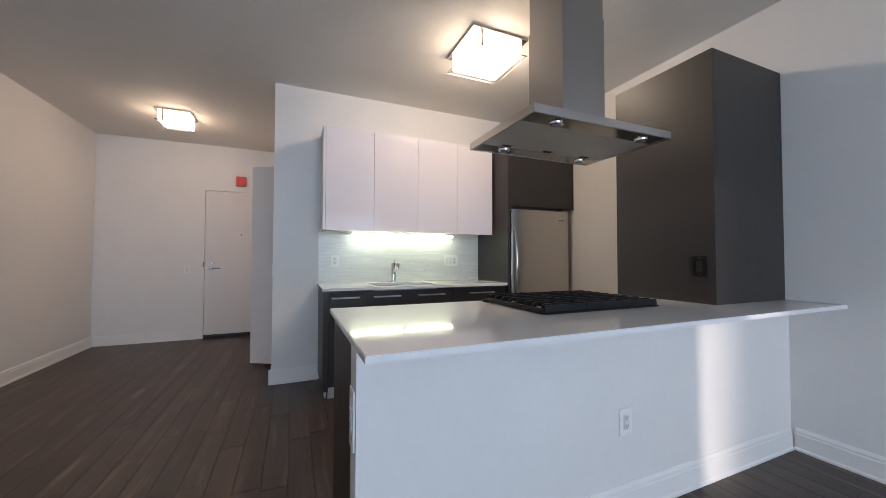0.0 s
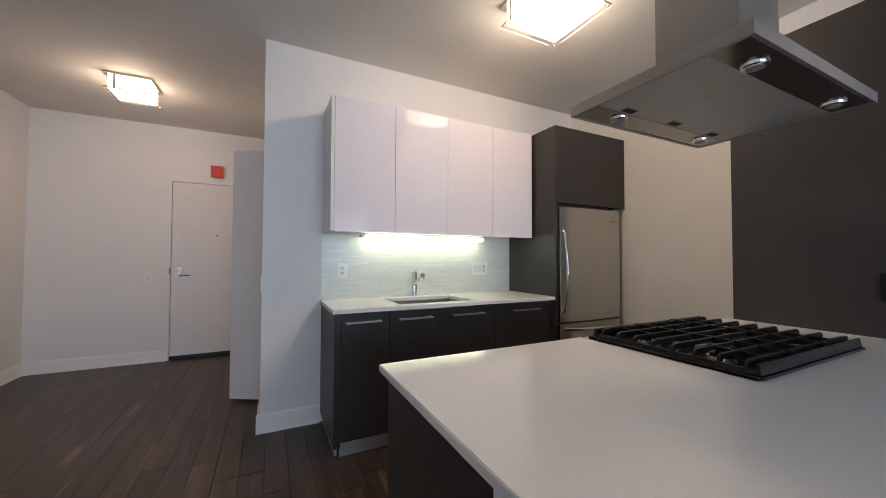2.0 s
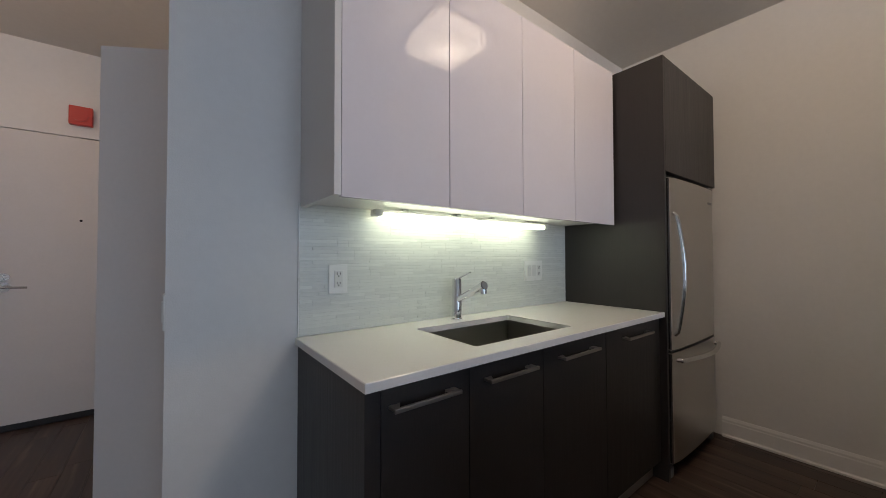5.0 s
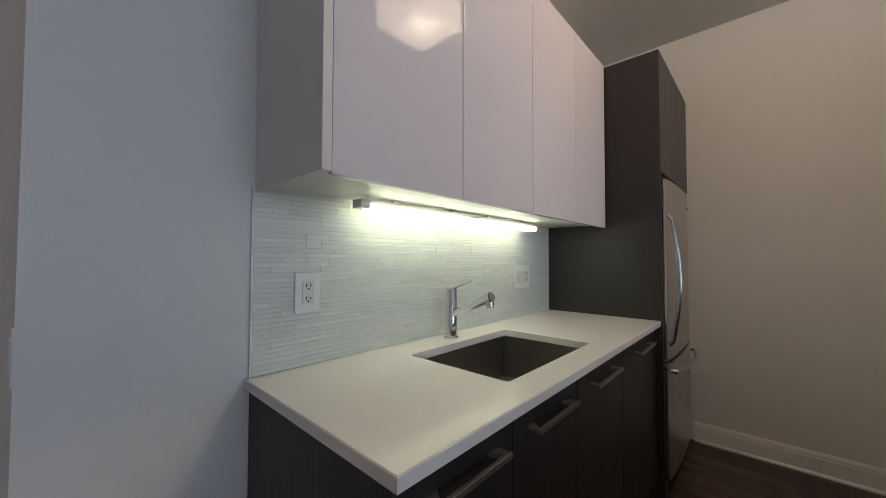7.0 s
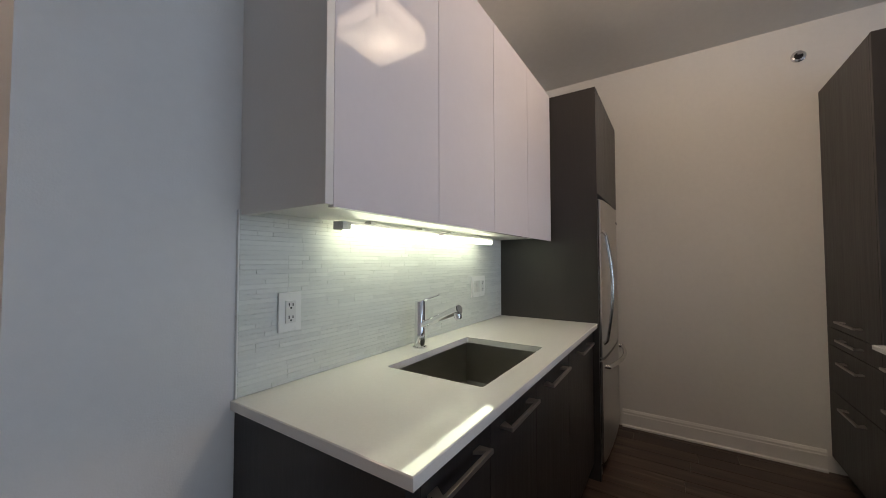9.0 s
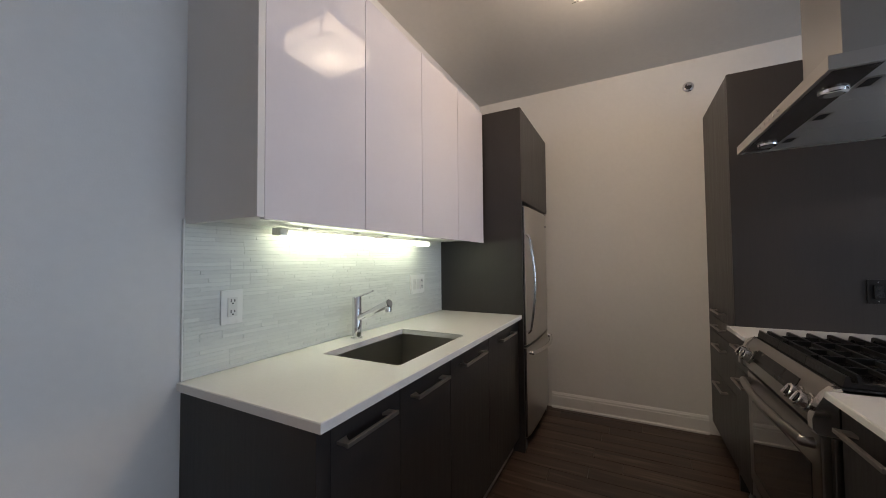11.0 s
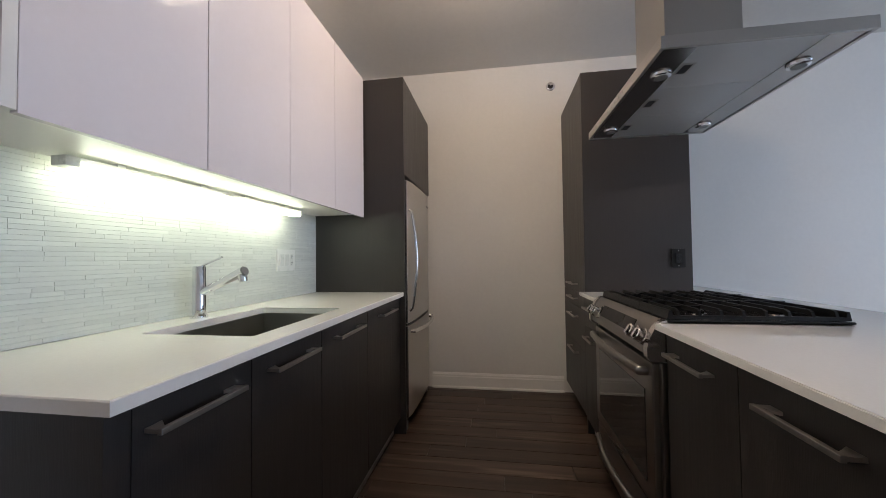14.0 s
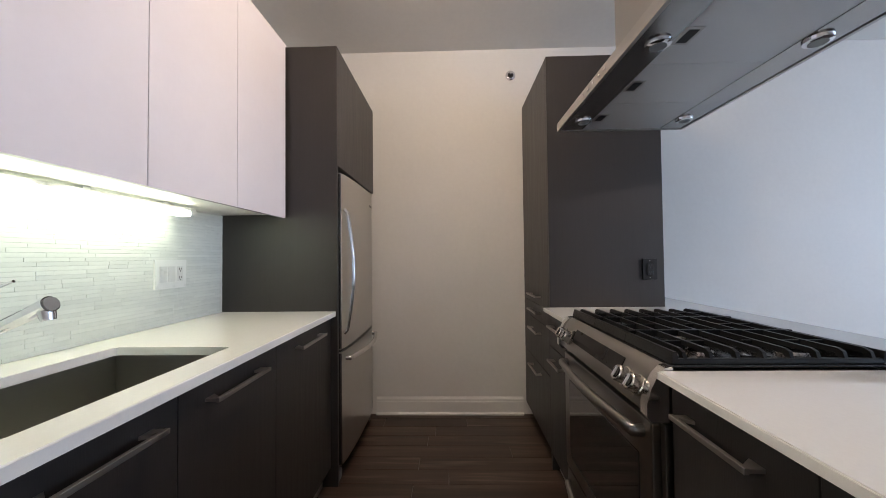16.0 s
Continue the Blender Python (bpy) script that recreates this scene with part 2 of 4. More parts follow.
def box(x0, x1, y0, y1, z0, z1, bevel=0.0, bm=None, o=(0, 0, 0)):
    """A box in world metres, less the thing's base o; bevelled edges."""
    own = bmesh.new()
    r = bmesh.ops.create_cube(own, size=1.0)
    for v in r["verts"]:
        v.co = Vector(((x0 + x1) / 2 - o[0] + v.co.x * (x1 - x0), (y0 + y1) / 2 - o[1] + v.co.y * (y1 - y0), (z0 + z1) / 2 - o[2] + v.co.z * (z1 - z0)))
    if bevel:
        bmesh.ops.bevel(own, geom=list(own.edges), offset=bevel, segments=2, affect="EDGES", profile=0.6)
    return own if bm is None else joined(bm, own)


def joined(bm, own):
    me = bpy.data.meshes.new("join")
    own.to_mesh(me)
    own.free()
    bm.from_mesh(me)
    bpy.data.meshes.remove(me)
    return bm


def tube(points, radius, segs=10, bm=None, flat=1.0, caps=True):
    """A round bar along points; flat squeezes its second axis."""
    bm = bmesh.new() if bm is None else bm
    pts = [Vector(p) for p in points]
    rings = []
    up = None
    for i, p in enumerate(pts):
        d = ((pts[i + 1] if i + 1 < len(pts) else p) - (pts[i - 1] if i else p)).normalized()
        if up is None:
            up = Vector((0, 0, 1)) if abs(d.z) < 0.9 else Vector((1, 0, 0))
        side = d.cross(up).normalized()
        up = side.cross(d).normalized()
        rad = radius[i] if isinstance(radius, (list, tuple)) else radius
        rings.append([bm.verts.new(p + side * math.cos(a) * rad + up * math.sin(a) * rad * flat) for a in (2 * math.pi * k / segs for k in range(segs))])
    for a, b in zip(rings, rings[1:]):
        for k in range(segs):
            bm.faces.new((a[k], a[(k + 1) % segs], b[(k + 1) % segs], b[k]))
    if caps:
        bm.faces.new(rings[0][::-1])
        bm.faces.new(rings[-1])
    return bm


def prism(outline, x0, x1, axis="x", bm=None):
    """An outline of (a, b) pairs drawn out along an axis: a, b are y, z for x; x, z for y; x, y for z."""
    bm = bmesh.new() if bm is None else bm
    put = {"x": lambda s, a, b: (s, a, b), "y": lambda s, a, b: (a, s, b), "z": lambda s, a, b: (a, b, s)}[axis]
    lo = [bm.verts.new(put(x0, a, b)) for a, b in outline]
    hi = [bm.verts.new(put(x1, a, b)) for a, b in outline]
    bm.faces.new(lo[::-1])
    bm.faces.new(hi)
    for k in range(len(lo)):
        j = (k + 1) % len(lo)
        bm.faces.new((lo[k], lo[j], hi[j], hi[k]))
    return bm


def disc(center, axis, radius, depth, segs=24, bm=None, radius2=None):
    c, a = Vector(center), Vector(axis).normalized()
    r2 = radius if radius2 is None else radius2
    return tube([c, c + a * depth], [radius, r2], segs, bm)


def structure(name, bm, mat, label, category=""):
    return tagged(part(name, bm, mat), label, category or name.split("_")[0], kind="structure")


def text_mesh(name, words, size, mat, matrix, parent=None):
    cu = bpy.data.curves.new(name, "FONT")
    cu.body, cu.size, cu.align_x, cu.align_y, cu.extrude = words, size, "CENTER", "CENTER", 0.0003
    tmp = bpy.data.objects.new(name, cu)
    me = bpy.data.meshes.new_from_object(tmp)
    bpy.data.objects.remove(tmp)
    me.materials.append(mat)
    ob = new(name, me)
    ob.parent = parent
    ob.matrix_basis = matrix
    return ob


# ---- structure ----
T = 0.12
structure("wall_kitchen", box(XH, XE, YK, YK + T, 0, H), PAINT, "matt white painted kitchen wall behind the sink run")
structure("wall_east", box(XE, XE + T, YS - T, YN + T, 0, H), PAINT, "matt white painted wall at the end of the galley")
structure("wall_west", box(XW - T, XW, YS - T, YN + T, 0, H), PAINT, "matt white painted side wall of the entrance")
DX0, DX1, DZ = -0.892, 0.02, 2.155
bm = box(XW, DX0, YN, YN + T, 0, H)
box(DX1, XE, YN, YN + T, 0, H, bm=bm)
box(DX0, DX1, YN, YN + T, DZ, H, bm=bm)
structure("wall_north", bm, PAINT, "matt white painted entrance wall with the flat door")
CY0, CY1, CZ = 4.50, 5.08, 2.175
bm = box(XH, XH + 0.1, YK + T, CY0, 0, H)
box(XH, XH + 0.1, CY1, YN, 0, H, bm=bm)
box(XH, XH + 0.1, CY0, CY1, CZ, H, bm=bm)
structure("wall_hall", bm, PAINT, "matt white painted hall wall with a closet opening")
structure("wall_closet", box(0.95, 1.05, YK + T, YN, 0, H), PAINT, "white painted back wall of the closet")
bm = box(XW, WIN[0], YS - T, YS, 0, H)
box(WIN[1], XE, YS - T, YS, 0, H, bm=bm)
box(WIN[0], WIN[1], YS - T, YS, 0, WIN[2], bm=bm)
box(WIN[0], WIN[1], YS - T, YS, WIN[3], H, bm=bm)
structure("wall_south", bm, PAINT, "white painted living room wall around the window")
structure("ceiling", box(XW - T, XE + T, YS - T, YN + T, H, H + 0.12), CEILING, "flat off-white painted ceiling")
floor = structure("floor", box(XW - T, XE + T, YS - T, YN + T, -0.15, -0.012), JOINT, "dark brown stained wooden plank floor")

# window in the living room, behind the start of the walk
window = thing("window_1", (WIN[0], YS, WIN[2]), "large grey-framed window onto bright cool daylight", "window", kind="structure")
WO = (WIN[0], YS, WIN[2])
fr = box(WIN[0], WIN[1], YS - 0.08, YS - 0.02, WIN[2], WIN[2] + 0.05, o=WO)
box(WIN[0], WIN[1], YS - 0.08, YS - 0.02, WIN[3] - 0.05, WIN[3], bm=fr, o=WO)
BARS = (WIN[0], -0.60, 0.20, 1.42, 2.05, WIN[1] - 0.05)
for x in BARS:
    box(x, x + 0.05, YS - 0.08, YS - 0.02, WIN[2] + 0.05, WIN[3] - 0.05, bm=fr, o=WO)
part("window_frame", fr, GREYPLASTIC, window)
part("window_sill", box(WIN[0] - 0.04, WIN[1] + 0.04, YS + 0.001, YS + 0.08, WIN[2] - 0.03, WIN[2], 0.004, o=WO), TRIM, window)
for x0, x1 in ((a_ + 0.05, b_) for a_, b_ in zip(BARS, BARS[1:])):
    p = part("pane", box(x0, x1, YS - 0.054, YS - 0.046, WIN[2] + 0.05, WIN[3] - 0.05, o=WO), GLASS, window)
    p.visible_shadow = False

# two unseen walls, near and far, added to narrow the low sun to a strip
for x0, x1, y1 in ((-16.0, -0.83, -9.0), (-9.14, 34.0, -40.0)):
    f = box(x0, x1, y1 - 0.6, y1, -12, 16)
    structure("backdrop", f, SUN_MASK_GREY, "plain grey wall, unseen, added outside to mask the low sun", "building")


def skirting(name, p, q, out, ends=(0, 0)):
    """A moulded skirting board along a wall from p to q; out: the way into the room."""
    d = (Vector((*q, 0)) - Vector((*p, 0)))
    length = d.length
    prof = [(0, 0), (0.024, 0), (0.024, 0.012), (0.016, 0.020), (0.015, 0.098), (0.012, 0.104), (0.012, 0.116), (0.007, 0.126), (0.004, 0.132), (0, 0.132)]
    bm = prism(prof, 0, length, "x")
    ux, oy = d.normalized(), Vector((*out, 0))
    m = Matrix(((ux.x, oy.x, 0, p[0]), (ux.y, oy.y, 0, p[1]), (0, 0, 1, 0), (0, 0, 0, 1)))
    bm.transform(m)
    return structure(name, bm, TRIM, "white moulded skirting board along the wall", "skirting")


skirting("baseboard", (XW, 5.0 - 8.6), (XW, YN), (1, 0))
skirting("baseboard", (XW + 0.024, YN), (DX0 - 0.004, YN), (0, -1))
skirting("baseboard", (DX1 + 0.004, YN), (XH, YN), (0, -1))
skirting("baseboard", (XH - 0.024, YK), (0.523, YK), (0, -1))
skirting("baseboard", (XH, YK), (XH, CY0 - 0.01), (-1, 0))
skirting("baseboard", (XE, 2.168), (XE, 3.29), (-1, 0))
skirting("baseboard", (XE, YS), (XE, 1.466), (-1, 0))
skirting("baseboard", (0.49, 1.49), (XE - 0.024, 1.49), (0, -1))

# half wall that carries the island's front
halfwall = structure("wall_island", box(0.49, XE, 1.49, 1.60, 0, 0.888), PAINT, "white painted half wall under the island worktop")


# ---- entrance: door, alarm, switch, closet ----
door = thing("door_1", (DX0, YN, 0), "flush off-white painted entrance door, closed", "door", kind="structure")
DO = (DX0, YN, 0)
part("door_leaf", box(DX0 + 0.005, DX1 - 0.005, YN + 0.004, YN + 0.05, 0.048, DZ - 0.005, 0.002, o=DO), DOORPAINT, door)
# near-black backing: the shade in the gap round the leaf is its colour
part("gap_backing", box(DX0 - 0.0, DX1, YN + 0.052, YN + 0.1, 0, DZ, o=DO), DARK_AND_SHADE, door, "dark backing that paints in the shade of the door gap")
part("door_sweep", box(DX0 + 0.004, DX1 - 0.004, YN + 0.001, YN + 0.045, 0.004, 0.0475, 0.002, o=DO), RUBBER, door, "dark rubber draught sweep")
HX = -0.803
lever = part("door_handle", disc((HX - DX0, 0.004, 1.020), (0, -1, 0), 0.033, 0.012), NICKEL, door, "satin nickel lever handle", True)
part("lever", tube([(HX - DX0, -0.006, 1.020), (HX - DX0, -0.05, 1.020), (HX - DX0 + 0.02, -0.056, 1.020), (HX - DX0 + 0.12, -0.056, 1.015)], 0.009, 10), NICKEL, lever, "", True)
lock = part("deadbolt", disc((HX - DX0, 0.004, 1.090), (0, -1, 0), 0.028, 0.016), NICKEL, door, "round satin nickel deadbolt", True)
part("thumb_turn", box(-0.004, 0.004, -0.034, -0.010, -0.018, 0.018, 0.002), NICKEL, lock).location = (HX - DX0, 0, 1.090)
part("peephole", disc((-0.427 - DX0, 0.004, 1.51), (0, -1, 0), 0.009, 0.006, 14), BLACKPLASTIC, door, "small dark peephole")
part("strike_plate", box(DX0 - 0.016, DX0 - 0.001, YN - 0.003, YN + 0.002, 1.03, 1.11, o=DO), GREYPLASTIC, door, "dark metal latch plate")

AO = (-0.434, YN, 2.314)
alarm = thing("fire_alarm", AO, "red plastic fire alarm sounder on the wall above the door", "alarm")
a = part("body", box(-0.066, 0.066, -0.045, 0.0, -0.072, 0.072, 0.008), REDPLASTIC, alarm)
part("grille", disc((0, -0.045, -0.005), (0, -1, 0), 0.042, 0.006), REDPLASTIC, a, "round red sounder grille", True)


def switch_plate(name, place, turn, label, category, gangs, width=0.075, height=0.118, plate=WHITEPLASTIC, metal=None, group=""):
    """A cover plate facing -y, with rockers ('s') or sockets ('o')."""
    t = thing(name, place, label, category, group)
    t.rotation_euler = (0, 0, radians(turn))
    part("plate", box(-width / 2, width / 2, -0.007, 0, -height / 2, height / 2, 0.002), plate, t)
    if metal:
        part("rim", box(-width / 2 - 0.003, width / 2 + 0.003, -0.003, 0, -height / 2 - 0.003, height / 2 + 0.003, 0.001), metal, t, "thin bright metal rim")
    n = len(gangs)
    for i, g in enumerate(gangs):
        x = (i - (n - 1) / 2) * 0.046
        ins = part("rocker" if g == "s" else "socket", box(x - 0.017, x + 0.017, -0.011, -0.0065, -0.034, 0.034, 0.0015), INSERT if plate is not BLACKPLASTIC else ENAMEL, t)
        if g == "o":
            for z in (-0.019, 0.019):
                for dx, w, h in ((-0.0065, 0.0030, 0.0100), (0.0065, 0.0030, 0.0080)):
                    part("slot", box(x + dx - w / 2, x + dx + w / 2, -0.0118, -0.0105, z - h / 2 + 0.003, z + h / 2 + 0.003), DARK_AND_SHADE, ins)
                part("ground_hole", disc((x, -0.0105, z - 0.007), (0, -1, 0), 0.0030, 0.0013, 10), DARK_AND_SHADE, ins)
        for z in (-height / 2 + 0.012, height / 2 - 0.012):
            part("screw", disc((x, -0.0065, z), (0, -1, 0), 0.003, 0.0012, 10), WHITEPLASTIC if plate is not BLACKPLASTIC else GREYPLASTIC, t)
    return t


switch_plate("light_switch", (-1.095, YN, 0.995), 0, "white plastic light switch beside the entrance door", "switch", "s")
switch_plate("light_switch", (XH, 4.03, 1.045), -90, "white plastic light switch on the hall wall", "switch", "s")

# closet with a half-open folding door
closet = thing("folding_closet_door", (XH + 0.01, 4.515, 0.032), "white two-leaf folding closet door, half open", "door", kind="structure")
ang = math.atan2(0.145, 0.245)
lw = 0.285
for n_, (px, py, a_) in enumerate(((0, 0, math.pi - ang), (-lw * math.cos(ang), lw * math.sin(ang) + 0.004, ang))):
    leaf = part("leaf", box(0.0, lw, -0.017, 0.017, 0.0, 2.128, 0.002), DOORPAINT, closet)
    leaf.location, leaf.rotation_euler = (px, py, 0), (0, 0, a_)
part("track", box(0.02, 0.06, -0.01, 0.56, 2.129, 2.141), NICKEL, closet)


# ---- lamps on the ceiling ----
def ceiling_lamp(cx, cy, size, glow, side, watts, tint, label):
    t = thing("ceiling_lamp", (cx, cy, H), label, "ceiling lamp", "square ceiling lamps")
    s, g = size / 2, size / 2 * 0.85
    part("ceiling_plate", box(-s, s, -s, s, -0.018, 0, 0.003), NICKEL, t, "satin nickel ceiling plate")
    part("glass_shade", box(-g, g, -g, g, -0.112, -0.019, 0.004), side, t, "frosted glowing glass shade").visible_shadow = False
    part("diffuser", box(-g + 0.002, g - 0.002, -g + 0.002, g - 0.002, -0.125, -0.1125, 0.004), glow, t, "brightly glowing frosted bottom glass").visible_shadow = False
    part("glass_pane", box(-s + 0.006, s - 0.006, -s + 0.006, s - 0.006, -0.137, -0.129, 0.001), GLASS, t, "clear glass bottom pane").visible_shadow = False
    for sx in (-1, 1):
        for sy in (-1, 1):
            c = part("clip", box(sx * (g - 0.05) - 0.008, sx * (g - 0.05) + 0.008, sy * (g + 0.002), sy * (g + 0.008), -0.128, -0.018, 0.001) if sy * sx > 0 else box(sx * (g + 0.002), sx * (g + 0.008), sy * (g - 0.05) - 0.008, sy * (g - 0.05) + 0.008, -0.128, -0.018, 0.001), NICKEL, t)
            part("screw", disc((sx * (s - 0.022), sy * (s - 0.022), -0.141), (0, 0, 1), 0.006, 0.012, 12), NICKEL, t)
    bulb = new("bulb", bpy.data.lights.new("bulb", "POINT"))
    bulb.data.energy, bulb.data.color, bulb.data.shadow_soft_size = watts, tint, 0.045
    bulb.parent, bulb.location = t, (0, 0, -0.066)
    return t


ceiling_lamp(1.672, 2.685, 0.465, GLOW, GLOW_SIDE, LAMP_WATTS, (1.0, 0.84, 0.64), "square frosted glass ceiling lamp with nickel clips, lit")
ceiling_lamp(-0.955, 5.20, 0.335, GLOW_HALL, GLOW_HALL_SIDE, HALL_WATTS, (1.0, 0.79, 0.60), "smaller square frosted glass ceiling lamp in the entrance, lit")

# sprinkler on the end wall
sp = thing("sprinkler_head", (XE, 2.23, 2.609), "chrome sidewall sprinkler head on the white wall", "sprinkler")
part("escutcheon", tube([(0, 0, 0), (-0.008, 0, 0), (-0.014, 0, 0), (-0.014, 0, 0)], [0.038, 0.037, 0.026, 0.020], 28), CHROME, sp, "round chrome rosette", True)
part("recess", disc((-0.0135, 0, 0), (-1, 0, 0), 0.022, 0.002), DARK_AND_SHADE, sp, "dark recess")
part("nozzle", tube([(-0.012, 0, 0), (-0.04, 0, 0)], [0.010, 0.007], 12), CHROME, sp, "", True)
part("deflector", box(-0.046, -0.041, -0.012, 0.012, -0.004, 0.012, 0.001), CHROME, sp)


# ---- kitchen fittings ----
def bar_handle(parent, x0, x1, y, z, out=-1):
    """A slim flat bar pull along x on a front at y, on two wide tapering brackets; out: -1 towards -y, 1 towards +y."""
    h = part("handle", box(x0, x1, *sorted((y + out * 0.028, y + out * 0.038)), z - 0.006, z + 0.006, 0.0015), PULL, parent, "satin nickel bar handle")
    for x, inner in ((x0, 1), (x1, -1)):
        outline = [(x + inner * 0.001, y + out * 0.030), (x + inner * 0.014, y + out * 0.030), (x + inner * 0.036, y), (x + inner * 0.001, y)]
        part("bracket", prism(outline, z - 0.004, z + 0.004, "z"), PULL, h)
    return h


def base_unit(x0, x1, y_front, y_back, label, handle, out=-1, splits=(), group="base units", top=0.893, drop=0.054):
    """A floor unit whose front lies at y_front: carcass, toe kick, front(s), pull."""
    cx = (x0 + x1) / 2
    t = thing("base_cabinet", (cx, (y_front + y_back) / 2, 0), label, "cabinet", group)
    o = (cx, (y_front + y_back) / 2, 0)
    yi = y_front - out * 0.021
    part("body", box(x0 + 0.001, x1 - 0.001, *sorted((yi, y_back)), 0.1, top, o=o), ESPRESSO_FLAT, t)
    yk = y_front - out * 0.045
    part("toe_kick", box(x0 + 0.001, x1 - 0.001, *sorted((yk, yk - out * 0.015)), 0.0, 0.099, o=o), TOEKICK, t, "brushed aluminium toe kick")
    zs = [0.103, *splits, 0.882]
    for k, (z0, z1) in enumerate(zip(zs, zs[1:])):
        f = part("door" if not splits else "drawer_front", box(x0 + 0.0015, x1 - 0.0015, *sorted((y_front, y_front - out * 0.02)), z0 + 0.0015, z1 - 0.0015, 0.0012, o=o), ESPRESSO, t)
        bar_handle(f, handle[0] - o[0], handle[1] - o[0], y_front - o[1], z1 - drop, out)
    return t


YC = 3.345  # fronts of the sink run
for x0, x1, hx in ((0.57, 0.875, (0.592, 0.816)), (0.875, 1.245, (0.937, 1.177)), (1.245, 1.705, (1.336, 1.600)), (1.705, 2.283, (1.86, 2.13))):
    base_unit(x0, x1, YC, YK - 0.03, "espresso wood base cabinet under the sink worktop", hx, group="sink run base cabinets", top=0.893 if x1 < 0.95 or x0 > 1.6 else 0.66, drop=0.048)
tagged(part("end_panel", box(0.525, 0.569, YC - 0.001, YK - 0.002, 0.075, 0.893, 0.001), ESPRESSO), "dark espresso wood end panel of the sink run", "panel")
tagged(part("end_panel", box(0.545, 0.56, YC + 0.065, YK - 0.002, 0.0, 0.0745, 0.001), TOEKICK), "brushed aluminium plinth under the end panel", "plinth")

# worktop of the sink run, with the cut-out for the sink
SX0, SX1, SY0, SY1 = 0.967, 1.545, 3.412, 3.79
WX0, WX1, WY0, WY1 = 0.514, 2.286, 3.318, YK - 0.001


def slab_with_hole(x0, x1, y0, y1, hx0, hx1, hy0, hy1, z0, z1, r=0.012):
    """A slab with a rectangular hole of rounded corners, and eased outer edges."""
    bm = bmesh.new()
    segs = 5
    hole = []
    for cx, cy, a0 in ((hx1 - r, hy1 - r, 0), (hx0 + r, hy1 - r, 90), (hx0 + r, hy0 + r, 180), (hx1 - r, hy0 + r, 270)):
        for k in range(segs):
            a = radians(a0 + 90 * k / (segs - 1))
            hole.append((cx + r * math.cos(a), cy + r * math.sin(a)))
    outer = [(x1, y1), (x0, y1), (x0, y0), (x1, y0)]
    e = 0.0025
    rings = {}
    for z, grow in ((z0, 0.0), (z1 - e, 0.0), (z1, -e)):
        o_ = [bm.verts.new((x + (grow if x == x1 else -grow), y + (grow if y == y1 else -grow), z)) for x, y in outer]
        h_ = [bm.verts.new((x, y, z)) for x, y in hole]
        rings[z] = (o_, h_)
    zs = [z0, z1 - e, z1]
    for a, b in zip(zs, zs[1:]):
        for s in (0, 1):
            A, B = rings[a][s], rings[b][s]
            for k in range(len(A)):
                j = (k + 1) % len(A)
                bm.faces.new((A[k], A[j], B[j], B[k]))
    for z in (z0, z1):
        o_, h_ = rings[z]
        for c in range(4):
            part_h = h_[c * segs:(c + 1) * segs]
            for k in range(segs - 1):
                bm.faces.new((o_[c], part_h[k], part_h[k + 1]))
            nxt = (c + 1) % 4
            bm.faces.new((o_[c], part_h[-1], h_[nxt * segs], o_[nxt]))
    return bm


tagged(part("worktop", slab_with_hole(WX0, WX1, WY0, WY1, SX0, SX1, SY0, SY1, 0.894, 0.920), QUARTZ), "white quartz worktop with a sink cut-out on the dark base cabinets", "worktop")

sink = thing("kitchen_sink", ((SX0 + SX1) / 2, (SY0 + SY1) / 2, 0.68), "brushed steel undermount sink set into the white worktop", "sink")
o = ((SX0 + SX1) / 2, (SY0 + SY1) / 2, 0.68)
bm = bmesh.new()
t_, zb, zt = 0.006, 0.69, 0.8932
ring = []
for z, g in ((zt, 0.008), (zb + 0.02, 0.006), (zb + 0.004, -0.004), (zb, -0.02)):
    ring.append([bm.verts.new((x - o[0], y - o[1], z - o[2])) for x, y in ((SX0 - g, SY0 - g), (SX1 + g, SY0 - g), (SX1 + g, SY1 + g), (SX0 - g, SY1 + g))])
for a, b in zip(ring, ring[1:]):
    for k in range(4):
        bm.faces.new((a[k], a[(k + 1) % 4], b[(k + 1) % 4], b[k]))
bm.faces.new(ring[-1])
basin = part("basin", bm, SINKSTEEL, sink)
sol = basin.modifiers.new("thickness", "SOLIDIFY")
sol.thickness, sol.offset = 0.002, 1.0
dr = part("drain", disc((0, 0.02, 0.0115), (0, 0, 1), 0.045, 0.003), CHROME, sink, "round chrome drain", True)
part("strainer", disc((0, 0.02, 0.0146), (0, 0, 1), 0.030, 0.002), DARK_AND_SHADE, dr)

FX, FY, FZ = 1.253, 3.858, 0.920
fa = thing("kitchen_tap", (FX, FY, FZ), "polished chrome single-lever pull-out kitchen tap", "tap")
part("base_ring", disc((0, 0, 0), (0, 0, 1), 0.030, 0.006), CHROME, fa, "", True)
part("column", tube([(0, 0, 0.005), (0, 0, 0.10), (0, 0, 0.104), (0, 0, 0.195), (0, 0, 0.20)], [0.0235, 0.0235, 0.0225, 0.0225, 0.020], 24), CHROME, fa, "", True)
sd = Vector((-0.06, -1.0, 0)).normalized()
sp0 = Vector((0, 0, 0.092))
spout = part("spout", tube([sp0, sp0 + sd * 0.06 + Vector((0, 0, 0.026)), sp0 + sd * 0.19 + Vector((0, 0, 0.082)), sp0 + sd * 0.205 + Vector((0, 0, 0.088))], [0.0145, 0.0150, 0.0185, 0.0195], 20), CHROME, fa, "", True)
tip = sp0 + sd * 0.192 + Vector((0, 0, 0.082))
